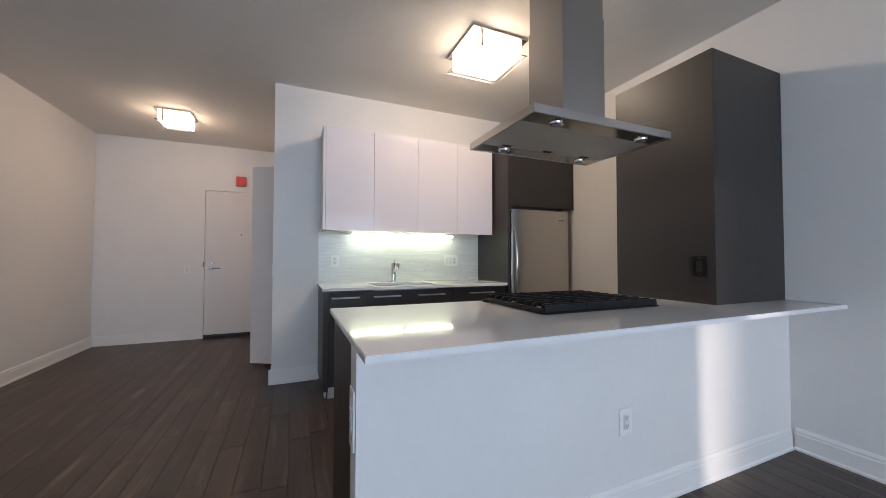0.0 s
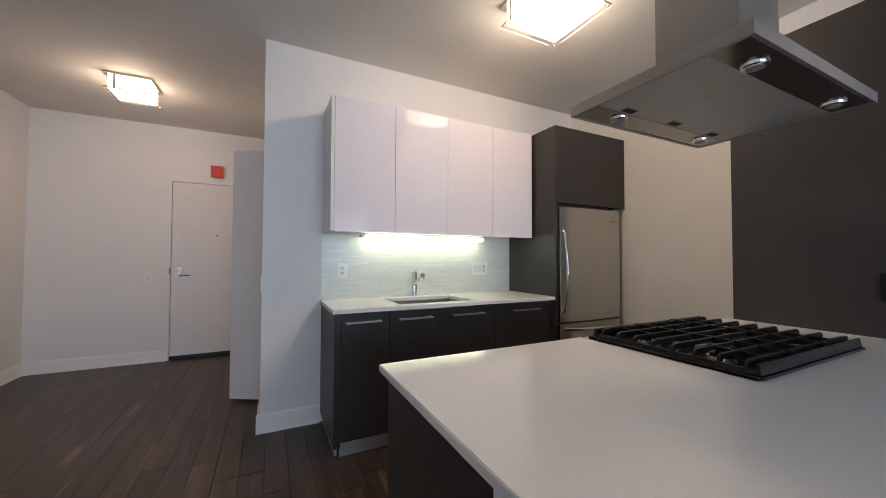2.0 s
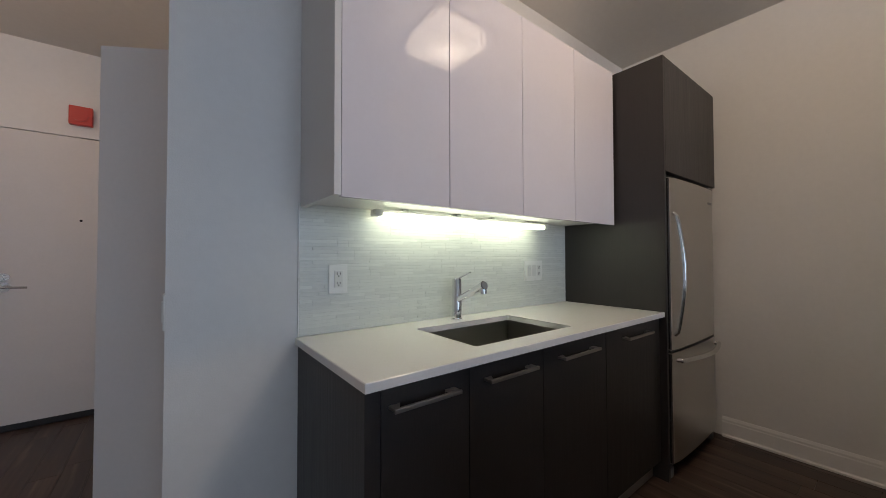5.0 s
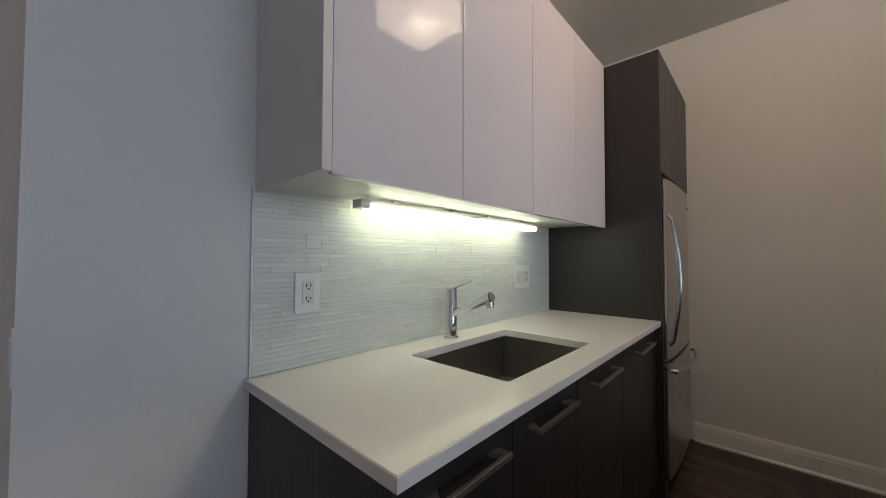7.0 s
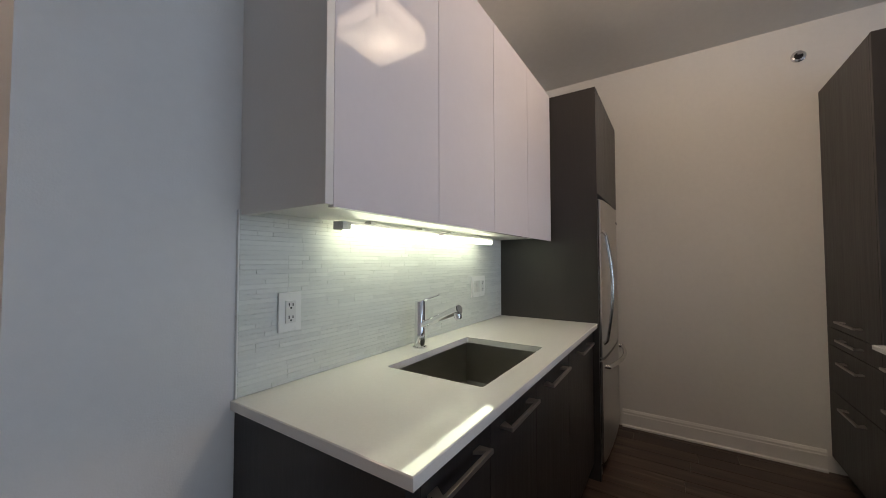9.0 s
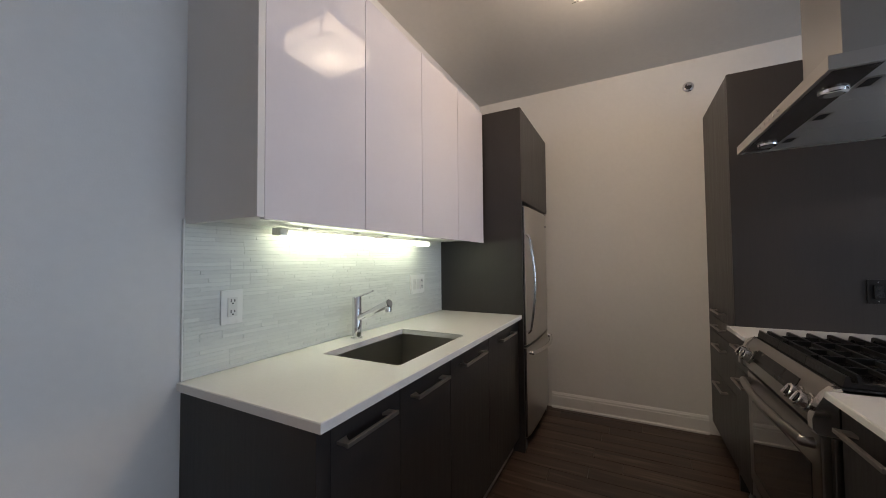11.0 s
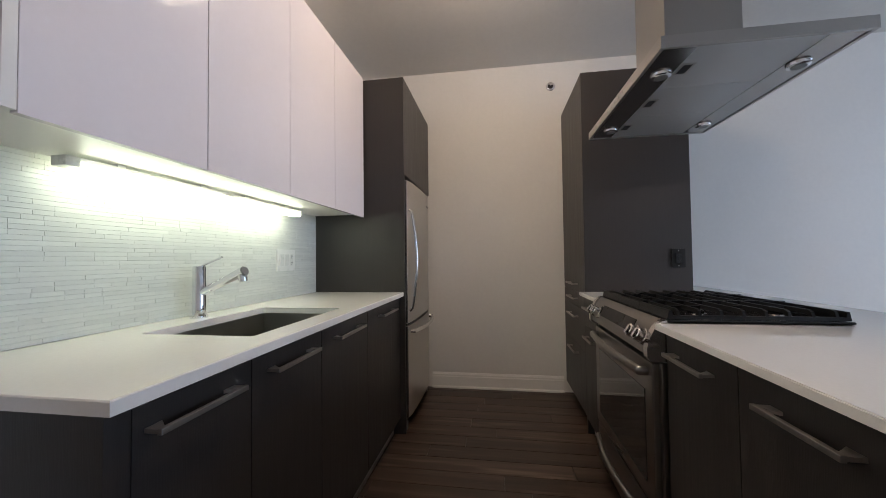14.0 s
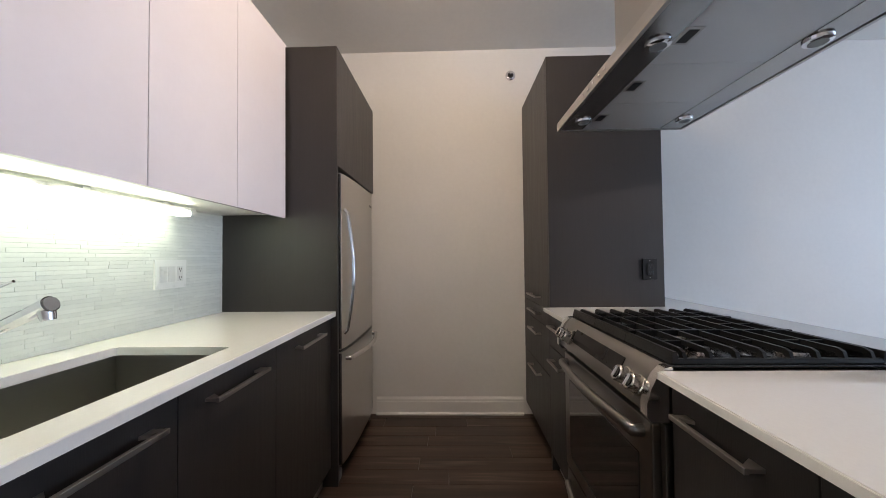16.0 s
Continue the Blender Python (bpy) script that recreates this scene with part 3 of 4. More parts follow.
part("spray_head", tube([tip, tip + Vector((0, 0, -0.022)) + sd * 0.006, tip + Vector((0, 0, -0.034)) + sd * 0.009], [0.017, 0.016, 0.0135], 16), CHROME, spout, "", True)
part("tip_cap", tube([sp0 + sd * 0.206 + Vector((0, 0, 0.0885)), sp0 + sd * 0.209 + Vector((0, 0, 0.0895))], 0.0165, 16), GREYPLASTIC, spout, "dark grey end cap")
part("lever", tube([(0.004, -0.004, 0.196), tuple(sd * 0.03 + Vector((0, 0, 0.208))), tuple(sd * 0.105 + Vector((0, 0, 0.234)))], [0.006, 0.0045, 0.0035], 10), CHROME, fa, "thin chrome lever", True)

# wall cabinets
UZ0, UZ1, UY = 1.417, 2.351, 3.58
ux = [0.554, 0.988, 1.422, 1.848, 2.268]
for k in range(4):
    x0, x1 = ux[k], ux[k + 1]
    o = ((x0 + x1) / 2, YK, UZ0)
    t = thing("wall_cabinet", o, "white high-gloss lacquered wall cabinet above the sink", "cabinet", "white wall cabinets")
    part("body", box(x0 + 0.0005, x1 - 0.0005, UY + 0.021, YK - 0.001, 1.436, UZ1, o=o), CARCASS, t)
    part("door", box(x0 + 0.0015, x1 - 0.0015, UY, UY + 0.019, UZ0, UZ1 - 0.001, 0.0012, o=o), LACQUER, t)
tagged(part("end_panel", box(0.531, 0.553, UY - 0.002, YK - 0.001, UZ0 + 0.004, UZ1, 0.001), CARCASS), "white melamine end panel of the wall cabinets", "panel")

# strip lights under the wall cabinets
for x0, x1 in ((0.825, 1.3695), (1.3705, 1.915)):
    o = ((x0 + x1) / 2, 3.84, 1.418)
    t = thing("strip_light", o, "white under-cabinet strip light, lit cool white", "strip light", "under-cabinet strip lights")
    part("housing", box(x0, x1, 3.826, 3.876, 1.4115, 1.4245, 0.001, o=o), TRIM, t)
    d0, d1 = (x0 + 0.006, x1 - 0.022) if x0 < 1 else (x0 + 0.022, x1 - 0.006)
    part("diffuser", box(d0, d1, 3.820, 3.870, 1.389, 1.4110, 0.003, o=o), GLOW_STRIP, t, "glowing frosted diffuser")
    c0 = x0 - 0.030 if x0 < 1 else x1 - 0.0055
    part("end_block", box(c0, c0 + 0.0355, 3.824, 3.872, 1.397, 1.4245, 0.002, o=o), INSERT, t, "white plastic end block")
    for x in (x0 + 0.12, x1 - 0.12):
        part("mounting_clip", box(x - 0.012, x + 0.012, 3.836, 3.866, 1.4247, 1.4358, o=o), WHITEPLASTIC, t)

switch_plate("power_socket", (0.678, YK - 0.0095, 1.138), 0, "white double power socket on the tiled splashback", "socket", "o", 0.077, 0.119)
switch_plate("switch_and_socket", (1.932, YK - 0.0095, 1.140), 0, "white three-gang plate of two rocker switches and a socket", "switch", "sso", 0.172, 0.125)

# tall housing round the refrigerator
TX0, TX1, TY = 2.287, XE - 0.002, 3.31
tagged(part("tall_end_panel", box(TX0, TX0 + 0.022, TY, YK - 0.001, 0.0, 2.35, 0.001), ESPRESSO), "tall dark espresso wood side panel beside the refrigerator", "panel")
o = ((TX0 + TX1) / 2, YK, 1.70)
t = thing("fridge_top_cabinet", o, "dark espresso wood cabinet above the refrigerator", "cabinet")
part("body", box(TX0 + 0.023, TX1, TY + 0.022, YK - 0.001, 1.712, 2.35, o=o), ESPRESSO_FLAT, t)
part("door", box(TX0 + 0.0235, TX1 - 0.001, TY, TY + 0.020, 1.703, 2.35, 0.0012, o=o), ESPRESSO, t)

FX0, FX1, FYF, FYB = 2.322, 3.062, 3.296, YK - 0.04
o = ((FX0 + FX1) / 2, (FYF + FYB) / 2, 0)
fridge = thing("refrigerator", o, "stainless steel refrigerator with a bottom freezer, closed", "refrigerator")
part("cabinet", box(FX0 + 0.004, FX1 - 0.004, FYF + 0.072, FYB, 0.06, 1.655, 0.004, o=o), GREYPLASTIC, fridge)


def bowed_door(x0, x1, z0, z1, y, depth, bulge, o):
    """A door whose front is slightly bowed across its width."""
    n = 12
    prof = [(x0 + (x1 - x0) * k / n, y - bulge * (1 - (2 * k / n - 1) ** 2) + (0.008 if k in (0, n) else 0)) for k in range(n + 1)]
    outline = [(a - o[0], b - o[1]) for a, b in prof] + [(x1 - o[0], y + depth - o[1]), (x0 - o[0], y + depth - o[1])]
    return prism(outline, z0 - o[2], z1 - o[2], "z")


d1 = part("fridge_door", bowed_door(FX0, FX1, 0.708, 1.668, FYF, 0.068, 0.012, o), FRIDGE_STEEL, fridge, "", True)
d2 = part("freezer_drawer", bowed_door(FX0, FX1, 0.088, 0.692, FYF, 0.068, 0.012, o), FRIDGE_STEEL, fridge, "", True)
part("gasket", box(FX0 + 0.004, FX1 - 0.004, FYF + 0.012, FYF + 0.0715, 0.6925, 0.7075, o=o), DARK_AND_SHADE, fridge, "dark gasket between the doors")
# two near-black boxes paint in the shade of the side and top gaps
part("side_shade_filler", box(FX0 - 0.0122, FX0 - 0.0025, FYF + 0.03, FYF + 0.10, 0.02, 1.70, o=o), DARK_AND_SHADE, fridge, "dark filler painting in the shade beside the refrigerator")
part("top_shade_filler", box(FX0 + 0.004, FX1 - 0.1, FYF + 0.05, FYF + 0.10, 1.6565, 1.7015, o=o), DARK_AND_SHADE, fridge, "dark filler painting in the shade above the refrigerator")
hx = FX0 + 0.030 - o[0]
pts = [(hx, FYF - o[1] - 0.004, 0.79), (hx, FYF - o[1] - 0.022, 0.81)] + [(hx, FYF - o[1] - 0.026 - 0.030 * math.sin(math.pi * k / 12), 0.83 + 0.60 * k / 12) for k in range(13)] + [(hx, FYF - o[1] - 0.022, 1.45), (hx, FYF - o[1] - 0.004, 1.47)]
part("handle", tube(pts, 0.012, 12, flat=0.8), HANDLE_STEEL, d1, "long bowed steel handle", True)
w_ = FX1 - FX0 - 0.10
pts = [(-w_ / 2, FYF - o[1] - 0.006, 0.650)] + [(-w_ / 2 + w_ * k / 14, FYF - o[1] - 0.028 - 0.045 * math.sin(math.pi * k / 14), 0.650) for k in range(15)] + [(w_ / 2, FYF - o[1] - 0.006, 0.650)]
part("handle", tube(pts, 0.013, 12), HANDLE_STEEL, d2, "bowed steel handle across the drawer", True)
# polished strips added to imitate reflected light along the door edges
part("edge_glint", box(FX0 - 0.002, FX0 + 0.004, FYF + 0.002, FYF + 0.029, 0.712, 1.664, 0.001, o=o), HANDLE_STEEL, d1, "polished strip added as the lit glint on the door edge")
part("edge_glint", box(FX0 - 0.002, FX0 + 0.004, FYF + 0.002, FYF + 0.029, 0.092, 0.688, 0.001, o=o), HANDLE_STEEL, d2, "polished strip added as the lit glint on the drawer edge")
part("hinge_cover", box(FX1 - 0.09, FX1 - 0.01, FYF + 0.005, FYF + 0.10, 1.664, 1.685, 0.004, o=o), GREYPLASTIC, fridge, "grey hinge cover")
part("name_badge", box(FX1 - 0.15, FX1 - 0.075, FYF - 0.0095, FYF - 0.005, 1.565, 1.580, 0.001, o=o), GREYPLASTIC, d1, "small grey badge")
part("base_grille", box(FX0 + 0.02, FX1 - 0.02, FYF + 0.055, FYF + 0.075, 0.015, 0.080, o=o), DARK_AND_SHADE, fridge, "dark base grille")
for x in (FX0 + 0.03, FX1 - 0.03):
    part("foot", box(x - 0.025, x + 0.025, FYF + 0.02, FYF + 0.09, 0.0, 0.055, 0.006, o=o), GREYPLASTIC, fridge, "grey plastic foot")
# dark box that paints in the shade between refrigerator and end wall
part("wall_side_shade", box(FX1 + 0.01, XE - 0.03, FYF + 0.12, FYB, 0.0, 1.70, o=o), DARK_AND_SHADE, fridge)

# ---- island ----
YI = 2.152  # fronts of the island units
base_unit(0.512, 0.973, YI, 1.602, "espresso wood base cabinet in the island", (0.678, 0.878), 1, group="island base cabinets", top=0.888, drop=0.062)
base_unit(0.973, 1.328, YI, 1.602, "espresso wood base cabinet beside the range", (1.064, 1.28), 1, group="island base cabinets", top=0.888, drop=0.062)
base_unit(2.098, 2.442, YI, 1.602, "narrow espresso wood drawer unit between range and pantry", (2.17, 2.37), 1, splits=(0.70,), group="island base cabinets", top=0.888, drop=0.062)
tagged(part("end_panel", box(0.49, 0.511, 1.601, YI + 0.001, 0.0, 0.888, 0.001), ESPRESSO), "dark espresso wood end panel of the island", "panel")
IX0, IY0, IY1 = 0.470, 1.234, 2.184
RX0, RX1 = 1.331, 2.096
outline = [(IX0, IY0), (XE - 0.001, IY0), (XE - 0.001, 1.501), (2.443, 1.501), (2.443, IY1), (RX1, IY1), (RX1, 1.592), (RX0, 1.592), (RX0, IY1), (IX0, IY1)]
bm = prism(outline, 0.889, 0.910, "z")
bmesh.ops.bevel(bm, geom=[e for e in bm.edges if abs(e.verts[0].co.z - 0.910) < 1e-4 and abs(e.verts[1].co.z - 0.910) < 1e-4], offset=0.0025, segments=2, affect="EDGES")
tagged(part("island_worktop", bm, QUARTZ), "white quartz island worktop running round the range", "worktop")
switch_plate("power_socket", (1.715, 1.4895, 0.415), 0, "white double power socket on the island's half wall", "socket", "o", 0.078, 0.122)
switch_plate("switch_plate", (0.4895, 1.545, 0.62), -90, "white blank plate on the end of the half wall", "socket", "o", 0.075, 0.2)

# pantry block at the end of the island
PX0, PX1, PY0, PY1, PZ = 2.445, XE - 0.002, 1.503, 2.146, 2.353
o = ((PX0 + PX1) / 2, (PY0 + PY1) / 2, 0)
pantry = thing("pantry_cabinet", o, "tall dark espresso wood pantry cabinet with drawers", "cabinet")
part("side_panel", box(PX0, PX0 + 0.022, PY0, PY1, 0.0, PZ, 0.001, o=o), ESPRESSO, pantry)
part("back_panel", box(PX0 + 0.0225, PX1, PY0, PY0 + 0.02, 0.0, PZ, 0.001, o=o), ESPRESSO, pantry)
part("body", box(PX0 + 0.0225, PX1, PY0 + 0.021, PY1 - 0.022, 0.1, PZ - 0.001, o=o), ESPRESSO_FLAT, pantry)
part("toe_kick", box(PX0 + 0.0225, PX1, PY1 - 0.08, PY1 - 0.065, 0.0, 0.099, o=o), ESPRESSO_FLAT, pantry)
for z0, z1, hz in ((0.892, PZ, 0.945), (0.787, 0.890, 0.842), (0.515, 0.785, 0.715), (0.103, 0.513, 0.460)):
    f = part("door" if z1 == PZ else "drawer_front", box(PX0 + 0.024, PX1 - 0.002, PY1 - 0.020, PY1, z0, z1 - 0.002, 0.0012, o=o), ESPRESSO, pantry)
    bar_handle(f, 2.65 - o[0], 2.90 - o[0], PY1 - o[1], hz, 1)
switch_plate("power_socket", (PX0, 1.585, 1.122), -90, "black plastic power socket on the dark pantry side", "socket", "o", 0.080, 0.118, BLACKPLASTIC)

# ---- range ----
o = ((RX0 + RX1) / 2, 1.9, 0)
rng = thing("gas_range", (o[0], o[1], -0.010), "stainless steel slide-in gas range with black grates", "range")
gx0, gx1 = RX0 + 0.003, RX1 - 0.003
CX0, CX1 = RX0 + 0.014, RX1 - 0.002
part("body", box(gx0 + 0.002, gx1 - 0.002, 1.61, 2.135, 0.05, 0.905, o=o), GREYPLASTIC, rng)
part("cooktop", box(CX0, CX1, 1.585, 2.146, 0.9215, 0.930, 0.003, o=o), ENAMEL, rng, "glossy black enamel cooktop")
cp = [(2.147, 0.928), (2.160, 0.921), (2.176, 0.902), (2.192, 0.868), (2.202, 0.834), (2.200, 0.804), (2.120, 0.800)]
panel = part("control_panel", prism([(a - o[1], b) for a, b in cp], gx0 + 0.030 - o[0], gx1 - 0.030 - o[0]), RANGE_STEEL, rng, "sloping steel control panel", True)
cap = [(2.1465, 0.9305), (2.164, 0.926), (2.183, 0.906), (2.200, 0.872), (2.211, 0.836), (2.211, 0.804), (2.200, 0.790), (2.110, 0.790)]
for x0, x1 in ((gx0 - 0.002, gx0 + 0.0295), (gx1 - 0.0295, gx1 + 0.002)):
    part("end_cap", prism([(a - o[1], b) for a, b in cap], x0 - o[0], x1 - o[0]), HANDLE_STEEL, rng, "curved cast steel end cap", True)
nrm = Vector((0, 0.90, 0.44)).normalized()
part("display", prism([(a - o[1], b) for a, b in ((2.1755, 0.9015), (2.1780, 0.9030), (2.1945, 0.8688), (2.1992, 0.8520), (2.1965, 0.8510), (2.1915, 0.8675))], -0.205, 0.205), DISPLAY, panel, "dark glass display panel")
for kx in (-0.315, -0.245, 0.245, 0.315):
    c = Vector((kx, 2.192 - o[1], 0.858))
    kn = part("knob", tube([c, c + nrm * 0.010, c + nrm * 0.012, c + nrm * 0.034, c + nrm * 0.037], [0.029, 0.029, 0.025, 0.0245, 0.021], 20), NICKEL, rng, "round steel knob", True)
    part("knob_face", disc(c + nrm * 0.0372, nrm, 0.0165, 0.002, 18), ENAMEL, kn, "black knob face", True)
    part("grip", tube([c + nrm * 0.040 + Vector((0, 0.0085, -0.0135)), c + nrm * 0.040 + Vector((0, -0.0085, 0.0135))], 0.005, 8), NICKEL, kn)
c = Vector((0.222, 2.187 - o[1], 0.876))
part("badge", tube([c, c + nrm * 0.004, c + nrm * 0.006], [0.019, 0.019, 0.015], 20), BLACKPLASTIC, panel, "round dark badge", True)
dr0 = part("oven_door", box(gx0 + 0.026, gx1 - 0.026, 2.138, 2.186, 0.275, 0.776, 0.006, o=o), RANGE_STEEL, rng)
for x0, x1 in ((gx0 + 0.002, gx0 + 0.022), (gx1 - 0.022, gx1 - 0.002)):
    part("side_trim", box(x0, x1, 2.1355, 2.166, 0.075, 0.782, 0.003, o=o), RANGE_STEEL, rng, "upright steel side trim")
part("window", box(gx0 + 0.09, gx1 - 0.09, 2.1845, 2.1885, 0.335, 0.668, 0.002, o=o), BLACKGLASS, dr0, "dark oven window")
hw = (gx1 - gx0) / 2 - 0.07
pts = [(-hw, 2.18 - o[1], 0.738), (-hw, 2.205 - o[1], 0.738)] + [(-hw + 2 * hw * k / 14, 2.212 - o[1] + 0.02 * math.sin(math.pi * k / 14), 0.738) for k in range(15)] + [(hw, 2.205 - o[1], 0.738), (hw, 2.18 - o[1], 0.738)]
part("handle", tube(pts, 0.014, 12, flat=1.2), RANGE_STEEL, dr0, "bowed steel oven handle", True)
dw = part("drawer", box(gx0 + 0.026, gx1 - 0.026, 2.138, 2.182, 0.075, 0.262, 0.006, o=o), RANGE_STEEL, rng)
pts = [(-hw, 2.178 - o[1], 0.205)] + [(-hw + 2 * hw * k / 14, 2.195 - o[1] + 0.03 * math.sin(math.pi * k / 14), 0.205) for k in range(15)] + [(hw, 2.178 - o[1], 0.205)]
part("handle", tube(pts, 0.013, 12, flat=1.2), RANGE_STEEL, dw, "bowed steel drawer handle", True)
part("badge", box(-0.045, 0.045, 2.1855 - o[1], 2.188 - o[1], 0.296, 0.308, 0.0005), NICKEL, dr0, "small bright badge")
part("plinth", box(gx0 + 0.02, gx1 - 0.02, 2.08, 2.10, 0.010, 0.072, o=o), DARK_AND_SHADE, rng)
# grates: three cast-iron frames with fingers along x, bent down at the cooktop's ends
gy0, gy1, gz = 1.600, 2.132, 0.966
w3 = (CX1 - CX0 - 0.008) / 3
for g in range(3):
    a0, a1 = CX0 + 0.004 + g * w3 + 0.001, CX0 + 0.004 + (g + 1) * w3 - 0.001
    bm = bmesh.new()
    for y, wy in ((gy0 + 0.002, 0.009), (gy1 - 0.005, 0.011)):
        prism([(y - wy - o[1], 0.932), (y + wy - o[1], 0.932), (y + wy * 0.35 - o[1], gz - 0.004), (y - wy * 0.35 - o[1], gz - 0.004)], a0 - o[0], a1 - o[0], "x", bm)
    for x in ((a0 + 0.007,) if g == 0 else (a1 - 0.007,) if g == 2 else ()):
        prism([(x - 0.007 - o[0], 0.932), (x + 0.007 - o[0], 0.932), (x + 0.005 - o[0], 0.944), (x - 0.005 - o[0], 0.944)], gy0 - o[1], gy1 - o[1], "y", bm)
    for x in ((a1 - 0.003,) if g == 0 else (a0 + 0.003,) if g == 2 else (a0 + 0.003, a1 - 0.003)):
        box(x - 0.0028, x + 0.0028, gy0 + 0.01, gy1 - 0.01, 0.948, gz + 0.0015, bm=bm, o=o)
    xm = (a0 + a1) / 2
    for y0, y1 in ((gy0 + 0.03, gy0 + 0.16), (gy0 + 0.225, gy0 + 0.262), (gy1 - 0.16, gy1 - 0.03)):
        box(xm - 0.004, xm + 0.004, y0, y1, 0.944, gz - 0.003, 0.001, bm=bm, o=o)
    grate = part("grate", bm, IRON, rng, "heavy black cast-iron grate")
    for k in range(8):
        y = gy0 + 0.030 + k * (gy1 - gy0 - 0.062) / 7
        lo, hi = (a0, a1)
        pr = [(lo, 0.950), (hi, 0.950), (hi, gz), (lo, gz)]
        if g == 0:
            pr = [(lo, 0.936), (lo + 0.014, 0.936), (lo + 0.026, 0.952), (hi, 0.952), (hi, gz), (lo + 0.022, gz), (lo + 0.008, gz - 0.006)]
        if g == 2:
            pr = [(lo, 0.952), (hi - 0.026, 0.952), (hi - 0.014, 0.936), (hi, 0.936), (hi - 0.008, gz - 0.006), (hi - 0.022, gz), (lo, gz)]
        part("finger", prism([(a - o[0], b) for a, b in pr], y - 0.0045 - o[1], y + 0.0045 - o[1], "y"), IRON, grate)
for bx, by, br in ((-0.26, -0.13, 0.042), (-0.26, 0.13, 0.036), (0.0, 0.0, 0.052), (0.26, -0.13, 0.036), (0.26, 0.13, 0.046)):
    c = Vector((bx, (gy0 + gy1) / 2 - o[1] + by, 0.930))
    b_ = part("burner", tube([c, c + Vector((0, 0, 0.010)), c + Vector((0, 0, 0.011))], [br, br * 0.95, br * 0.8], 20), NICKEL, rng, "round aluminium burner", True)
    part("burner_cap", disc(c + Vector((0, 0, 0.0112)), (0, 0, 1), br * 0.72, 0.006, 20), ENAMEL, b_, "black burner cap", True)

# ---- extractor hood over the island ----
HX0, HX1, HY0, HY1, HZ = 1.264, 2.174, 1.560, 2.170, 1.816
o = ((HX0 + HX1) / 2, (HY0 + HY1) / 2, HZ)
hood = thing("extractor_hood", o, "stainless steel island extractor hood hung from the ceiling", "extractor hood")
bm = box(HX0, HX1, HY0, HY0 + 0.012, HZ, HZ + 0.040, o=o)
box(HX0, HX1, HY1 - 0.012, HY1, HZ, HZ + 0.040, bm=bm, o=o)
box(HX0, HX0 + 0.012, HY0 + 0.012, HY1 - 0.012, HZ, HZ + 0.040, bm=bm, o=o)
box(HX1 - 0.012, HX1, HY0 + 0.012, HY1 - 0.012, HZ, HZ + 0.040, bm=bm, o=o)
box(HX0 + 0.012, HX1 - 0.012, HY0 + 0.012, HY1 - 0.012, HZ + 0.030, HZ + 0.040, bm=bm, o=o)
part("canopy", bm, STEEL, hood)
fy0, fy1 = HY0 + 0.118, HY1 - 0.120
part("underside", box(HX0 + 0.0125, HX1 - 0.0125, HY0 + 0.0125, fy0 - 0.002, HZ + 0.003, HZ + 0.010, 0.001, o=o), UNDER_STEEL, hood)
part("underside", box(HX0 + 0.0125, HX1 - 0.0125, fy1 + 0.002, HY1 - 0.0125, HZ + 0.003, HZ + 0.010, 0.001, o=o), UNDER_STEEL, hood)
fw = (HX1 - HX0 - 0.03) / 3
for k in range(3):
    x0 = HX0 + 0.015 + k * fw
    f = part("filter", box(x0 + 0.001, x0 + fw - 0.001, fy0, fy1, HZ + 0.004, HZ + 0.012, 0.001, o=o), FILTER, hood, "grey mesh grease filter")
    part("latch", box(x0 + fw / 2 - 0.040, x0 + fw / 2 + 0.040, fy1 - 0.050, fy1 - 0.003, HZ + 0.0025, HZ + 0.0045, 0.0005, o=o), STEEL, f, "steel latch plate")
    part("latch_slot", box(x0 + fw / 2 - 0.030, x0 + fw / 2 + 0.030, fy1 - 0.041, fy1 - 0.012, HZ + 0.0015, HZ + 0.0030, o=o), DARK_AND_SHADE, f, "dark finger slot")
for x in (HX0 + 0.19, HX1 - 0.135):
    for y in (HY0 + 0.076, HY1 - 0.080):
        c = (x - o[0], y - o[1], 0.003)
        s = part("spotlight", tube([c, (c[0], c[1], -0.006), (c[0], c[1], -0.009)], [0.036, 0.034, 0.027], 24), CHROME, hood, "round chrome spotlight, off", True)
        part("lens", disc((c[0], c[1], -0.0085), (0, 0, -1), 0.023, 0.002), GREYPLASTIC, s, "grey frosted lens")
for k in range(5):
    part("button", disc((-0.10 + k * 0.05, HY1 - o[1], 0.021), (0, 1, 0), 0.0060, 0.004, 14), CHROME, hood, "", True)
cx0, cx1, cy0, cy1 = 1.580, 1.874, 1.728, 2.015
part("chimney", box(cx0, cx1, cy0, cy1, HZ + 0.0405, 2.50, 0.0015, o=o), STEEL_V, hood)
part("upper_chimney", box(cx0 + 0.004, cx1 - 0.004, cy0 + 0.004, cy1 - 0.004, 2.5005, H - 0.001, 0.0015, o=o), STEEL_V, hood)


# ---- splashback tiles ----
BX0, BX1, BZ0, BZ1 = 0.527, 2.286, 0.921, 1.4355
splash = structure("splashback", box(BX0, BX1, YK - 0.0066, YK - 0.0005, BZ0, BZ1), GROUT, "pale green-white marble strip mosaic splashback", "splashback")
random.seed(5)
ROW = 0.0137
mesh_cache = {}


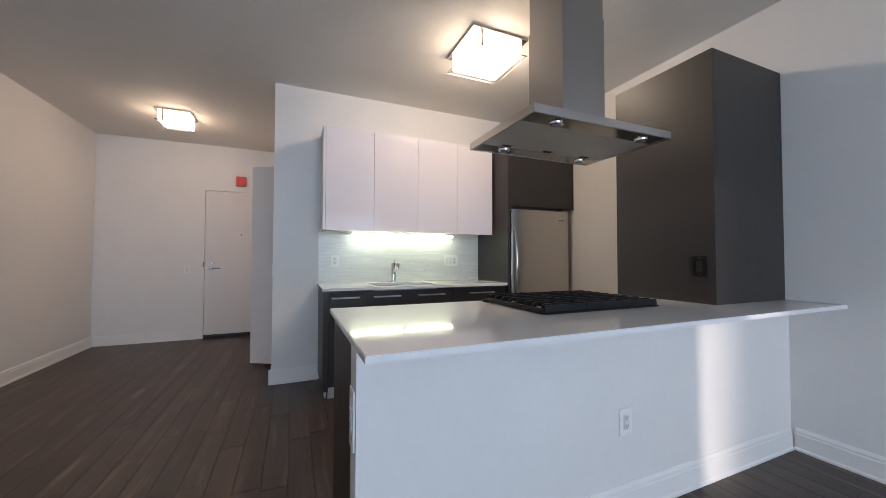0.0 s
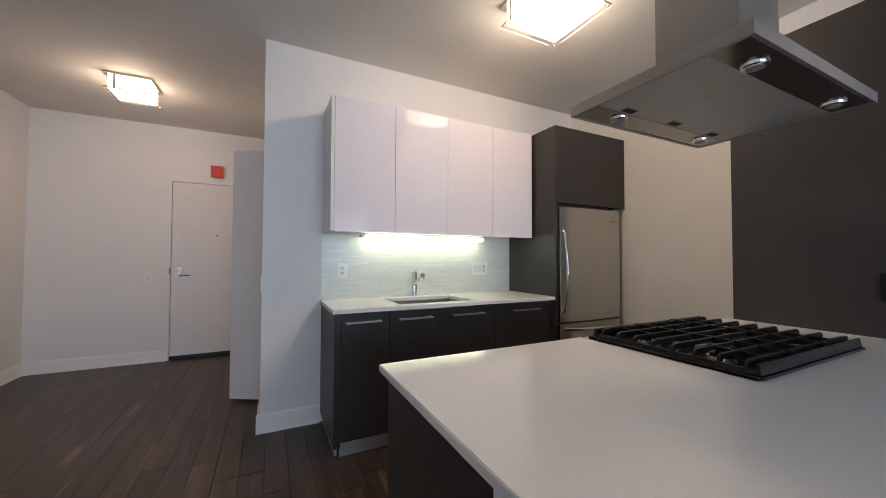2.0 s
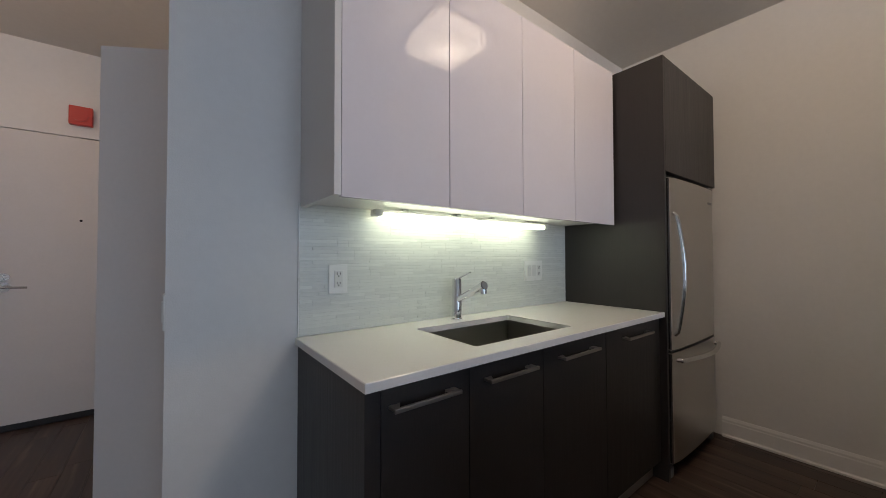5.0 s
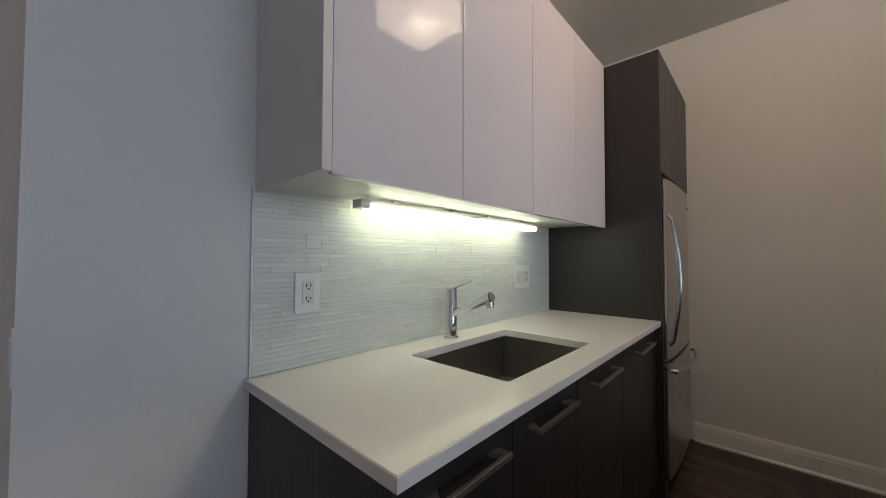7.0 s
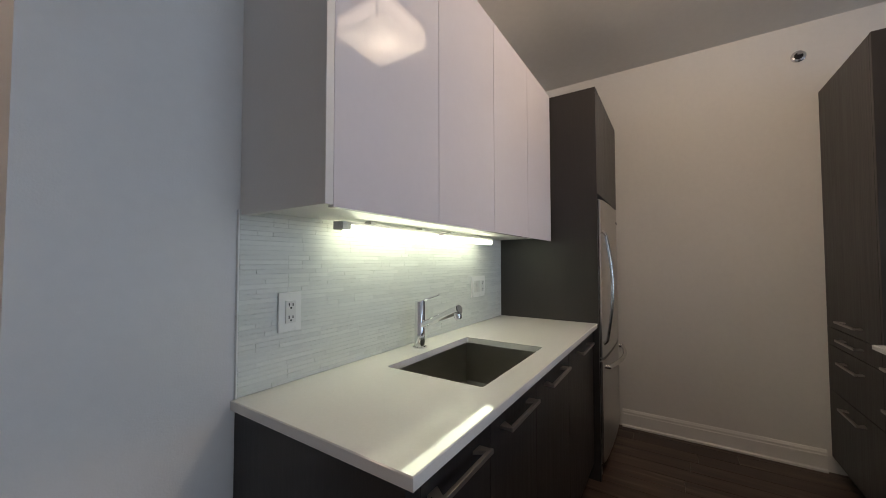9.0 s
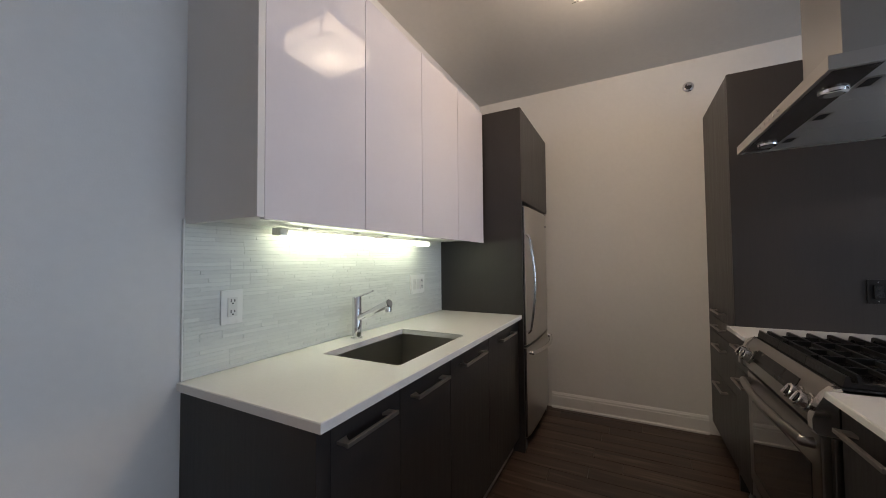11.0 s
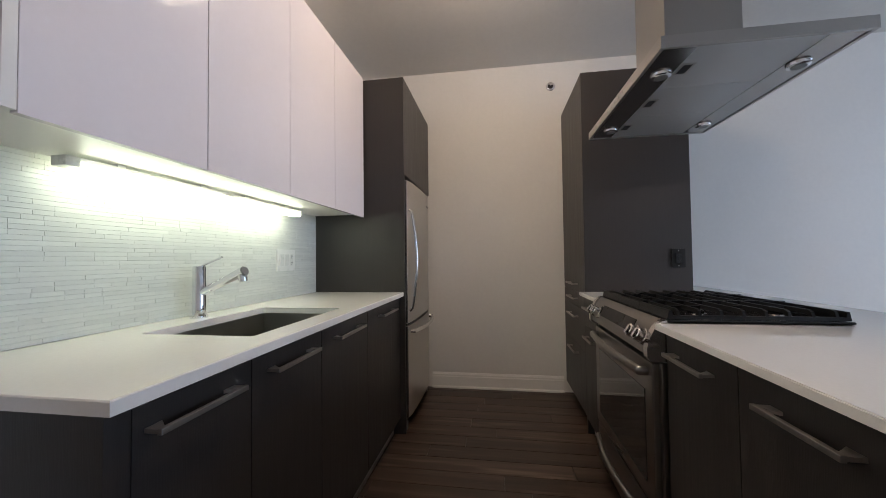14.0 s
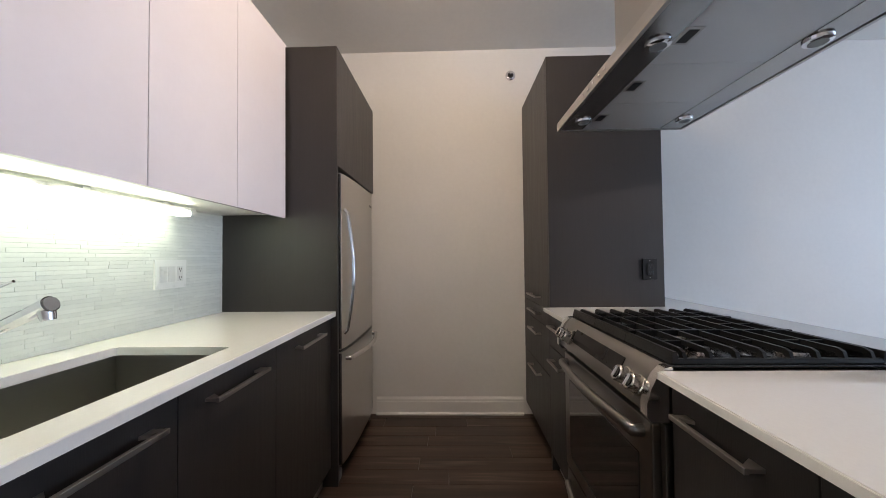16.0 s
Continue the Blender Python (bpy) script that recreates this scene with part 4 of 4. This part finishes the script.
def tile_mesh(w):
    key = round(w, 3)
    if key not in mesh_cache:
        b = box(-w / 2, w / 2, -0.0080, -0.0055, -ROW / 2 + 0.0005, ROW / 2 - 0.0005)
        for v in b.verts:
            if v.co.y < -0.0075:
                v.co.x *= 1 - 0.0008 / w
                v.co.z *= 0.90
        mesh_cache[key] = finish(b, "tile", MARBLE)
    return mesh_cache[key]


rest = bmesh.new()
count = 0
rows = int((BZ1 - BZ0) / ROW)
widths = (0.048, 0.074, 0.098, 0.148, 0.198)
left_in_block = 0
for r in range(rows):
    if left_in_block == 0:
        left_in_block = random.choice((1, 1, 1, 2))
        joints, x = [BX0 + 0.001], BX0 + 0.001
        while x < BX1 - 0.02:
            x = min(x + random.choice(widths), BX1 - 0.001)
            joints.append(x)
    left_in_block -= 1
    z = BZ0 + (r + 0.5) * (BZ1 - BZ0) / rows
    k = 0
    while k < len(joints) - 1:
        j = min(k + random.choice((1, 1, 1, 1, 2)), len(joints) - 1)
        x, w = joints[k], joints[j] - joints[k]
        dy = random.uniform(-0.0005, 0.0005)
        if 0.52 < x < 1.75 and count < 300:
            ob = new("tile", tile_mesh(w - 0.0002))
            ob.parent = splash
            ob.location = (x + w / 2, YK + dy, z)
            ob.rotation_euler = (random.uniform(-0.012, 0.012), 0, random.uniform(-0.004, 0.004))
            count += 1
        else:
            b = bmesh.new()
            b.from_mesh(tile_mesh(w - 0.0002))
            bmesh.ops.translate(b, verts=b.verts, vec=(x + w / 2, YK + dy, z))
            joined(rest, b)
        k = j
MARBLE_REST = MARBLE.copy()
nt = MARBLE_REST.node_tree
for nd in list(nt.nodes):
    if nd.bl_idname == "ShaderNodeObjectInfo":
        g = nt.nodes.new("ShaderNodeNewGeometry")
        tgt = [l_.to_socket for l_ in nd.outputs["Random"].links]
        for s_ in tgt:
            nt.links.new(g.outputs["Random Per Island"], s_)
tagged(part("tiles", rest, MARBLE_REST, splash), kind="stuff")
tagged(part("tile_edge_trim", box(0.5225, 0.5265, YK - 0.0105, YK - 0.0005, 0.9215, 1.4355), WHITEPLASTIC, None), "thin white trim at the edge of the splashback", "trim", kind="structure")

# ---- floorboards ----
random.seed(11)
PW, GAP = 0.127, 0.0012
board_cache = {}


def board_mesh(length):
    key = round(length, 2)
    if key not in board_cache:
        b = box(-PW / 2 + GAP / 2, PW / 2 - GAP / 2, -length / 2 + GAP / 2, length / 2 - GAP / 2, -0.0125, 0.0)
        for v in b.verts:
            if v.co.z > -0.001:
                v.co.x *= 1 - 0.0016 / PW
                v.co.y *= 1 - 0.0016 / length
        board_cache[key] = finish(b, "plank", PLANK)
    return board_cache[key]


far = bmesh.new()
x = XW
while x < XE - 0.001:
    y = YS - random.uniform(0.0, 0.9)
    while y < YN:
        length = random.choice((0.6, 0.8, 0.9, 1.1, 1.2))
        y1 = min(y + length, YN + 0.08)
        ya = max(y, YS)
        if y1 - ya > 0.03:
            cx, cy, ln = x + PW / 2, (ya + y1) / 2, y1 - ya
            if y1 > 0.6:
                ob = new("plank", board_mesh(ln))
                ob.parent = floor
                ob.location = (cx, cy, 0)
                ob.scale = (1, ln / round(ln, 2), 1)
            else:
                b = bmesh.new()
                b.from_mesh(board_mesh(ln))
                bmesh.ops.translate(b, verts=b.verts, vec=(cx, cy, 0))
                joined(far, b)
        y = y1
    x += PW
tagged(part("planks", far, PLANK, floor), kind="stuff")
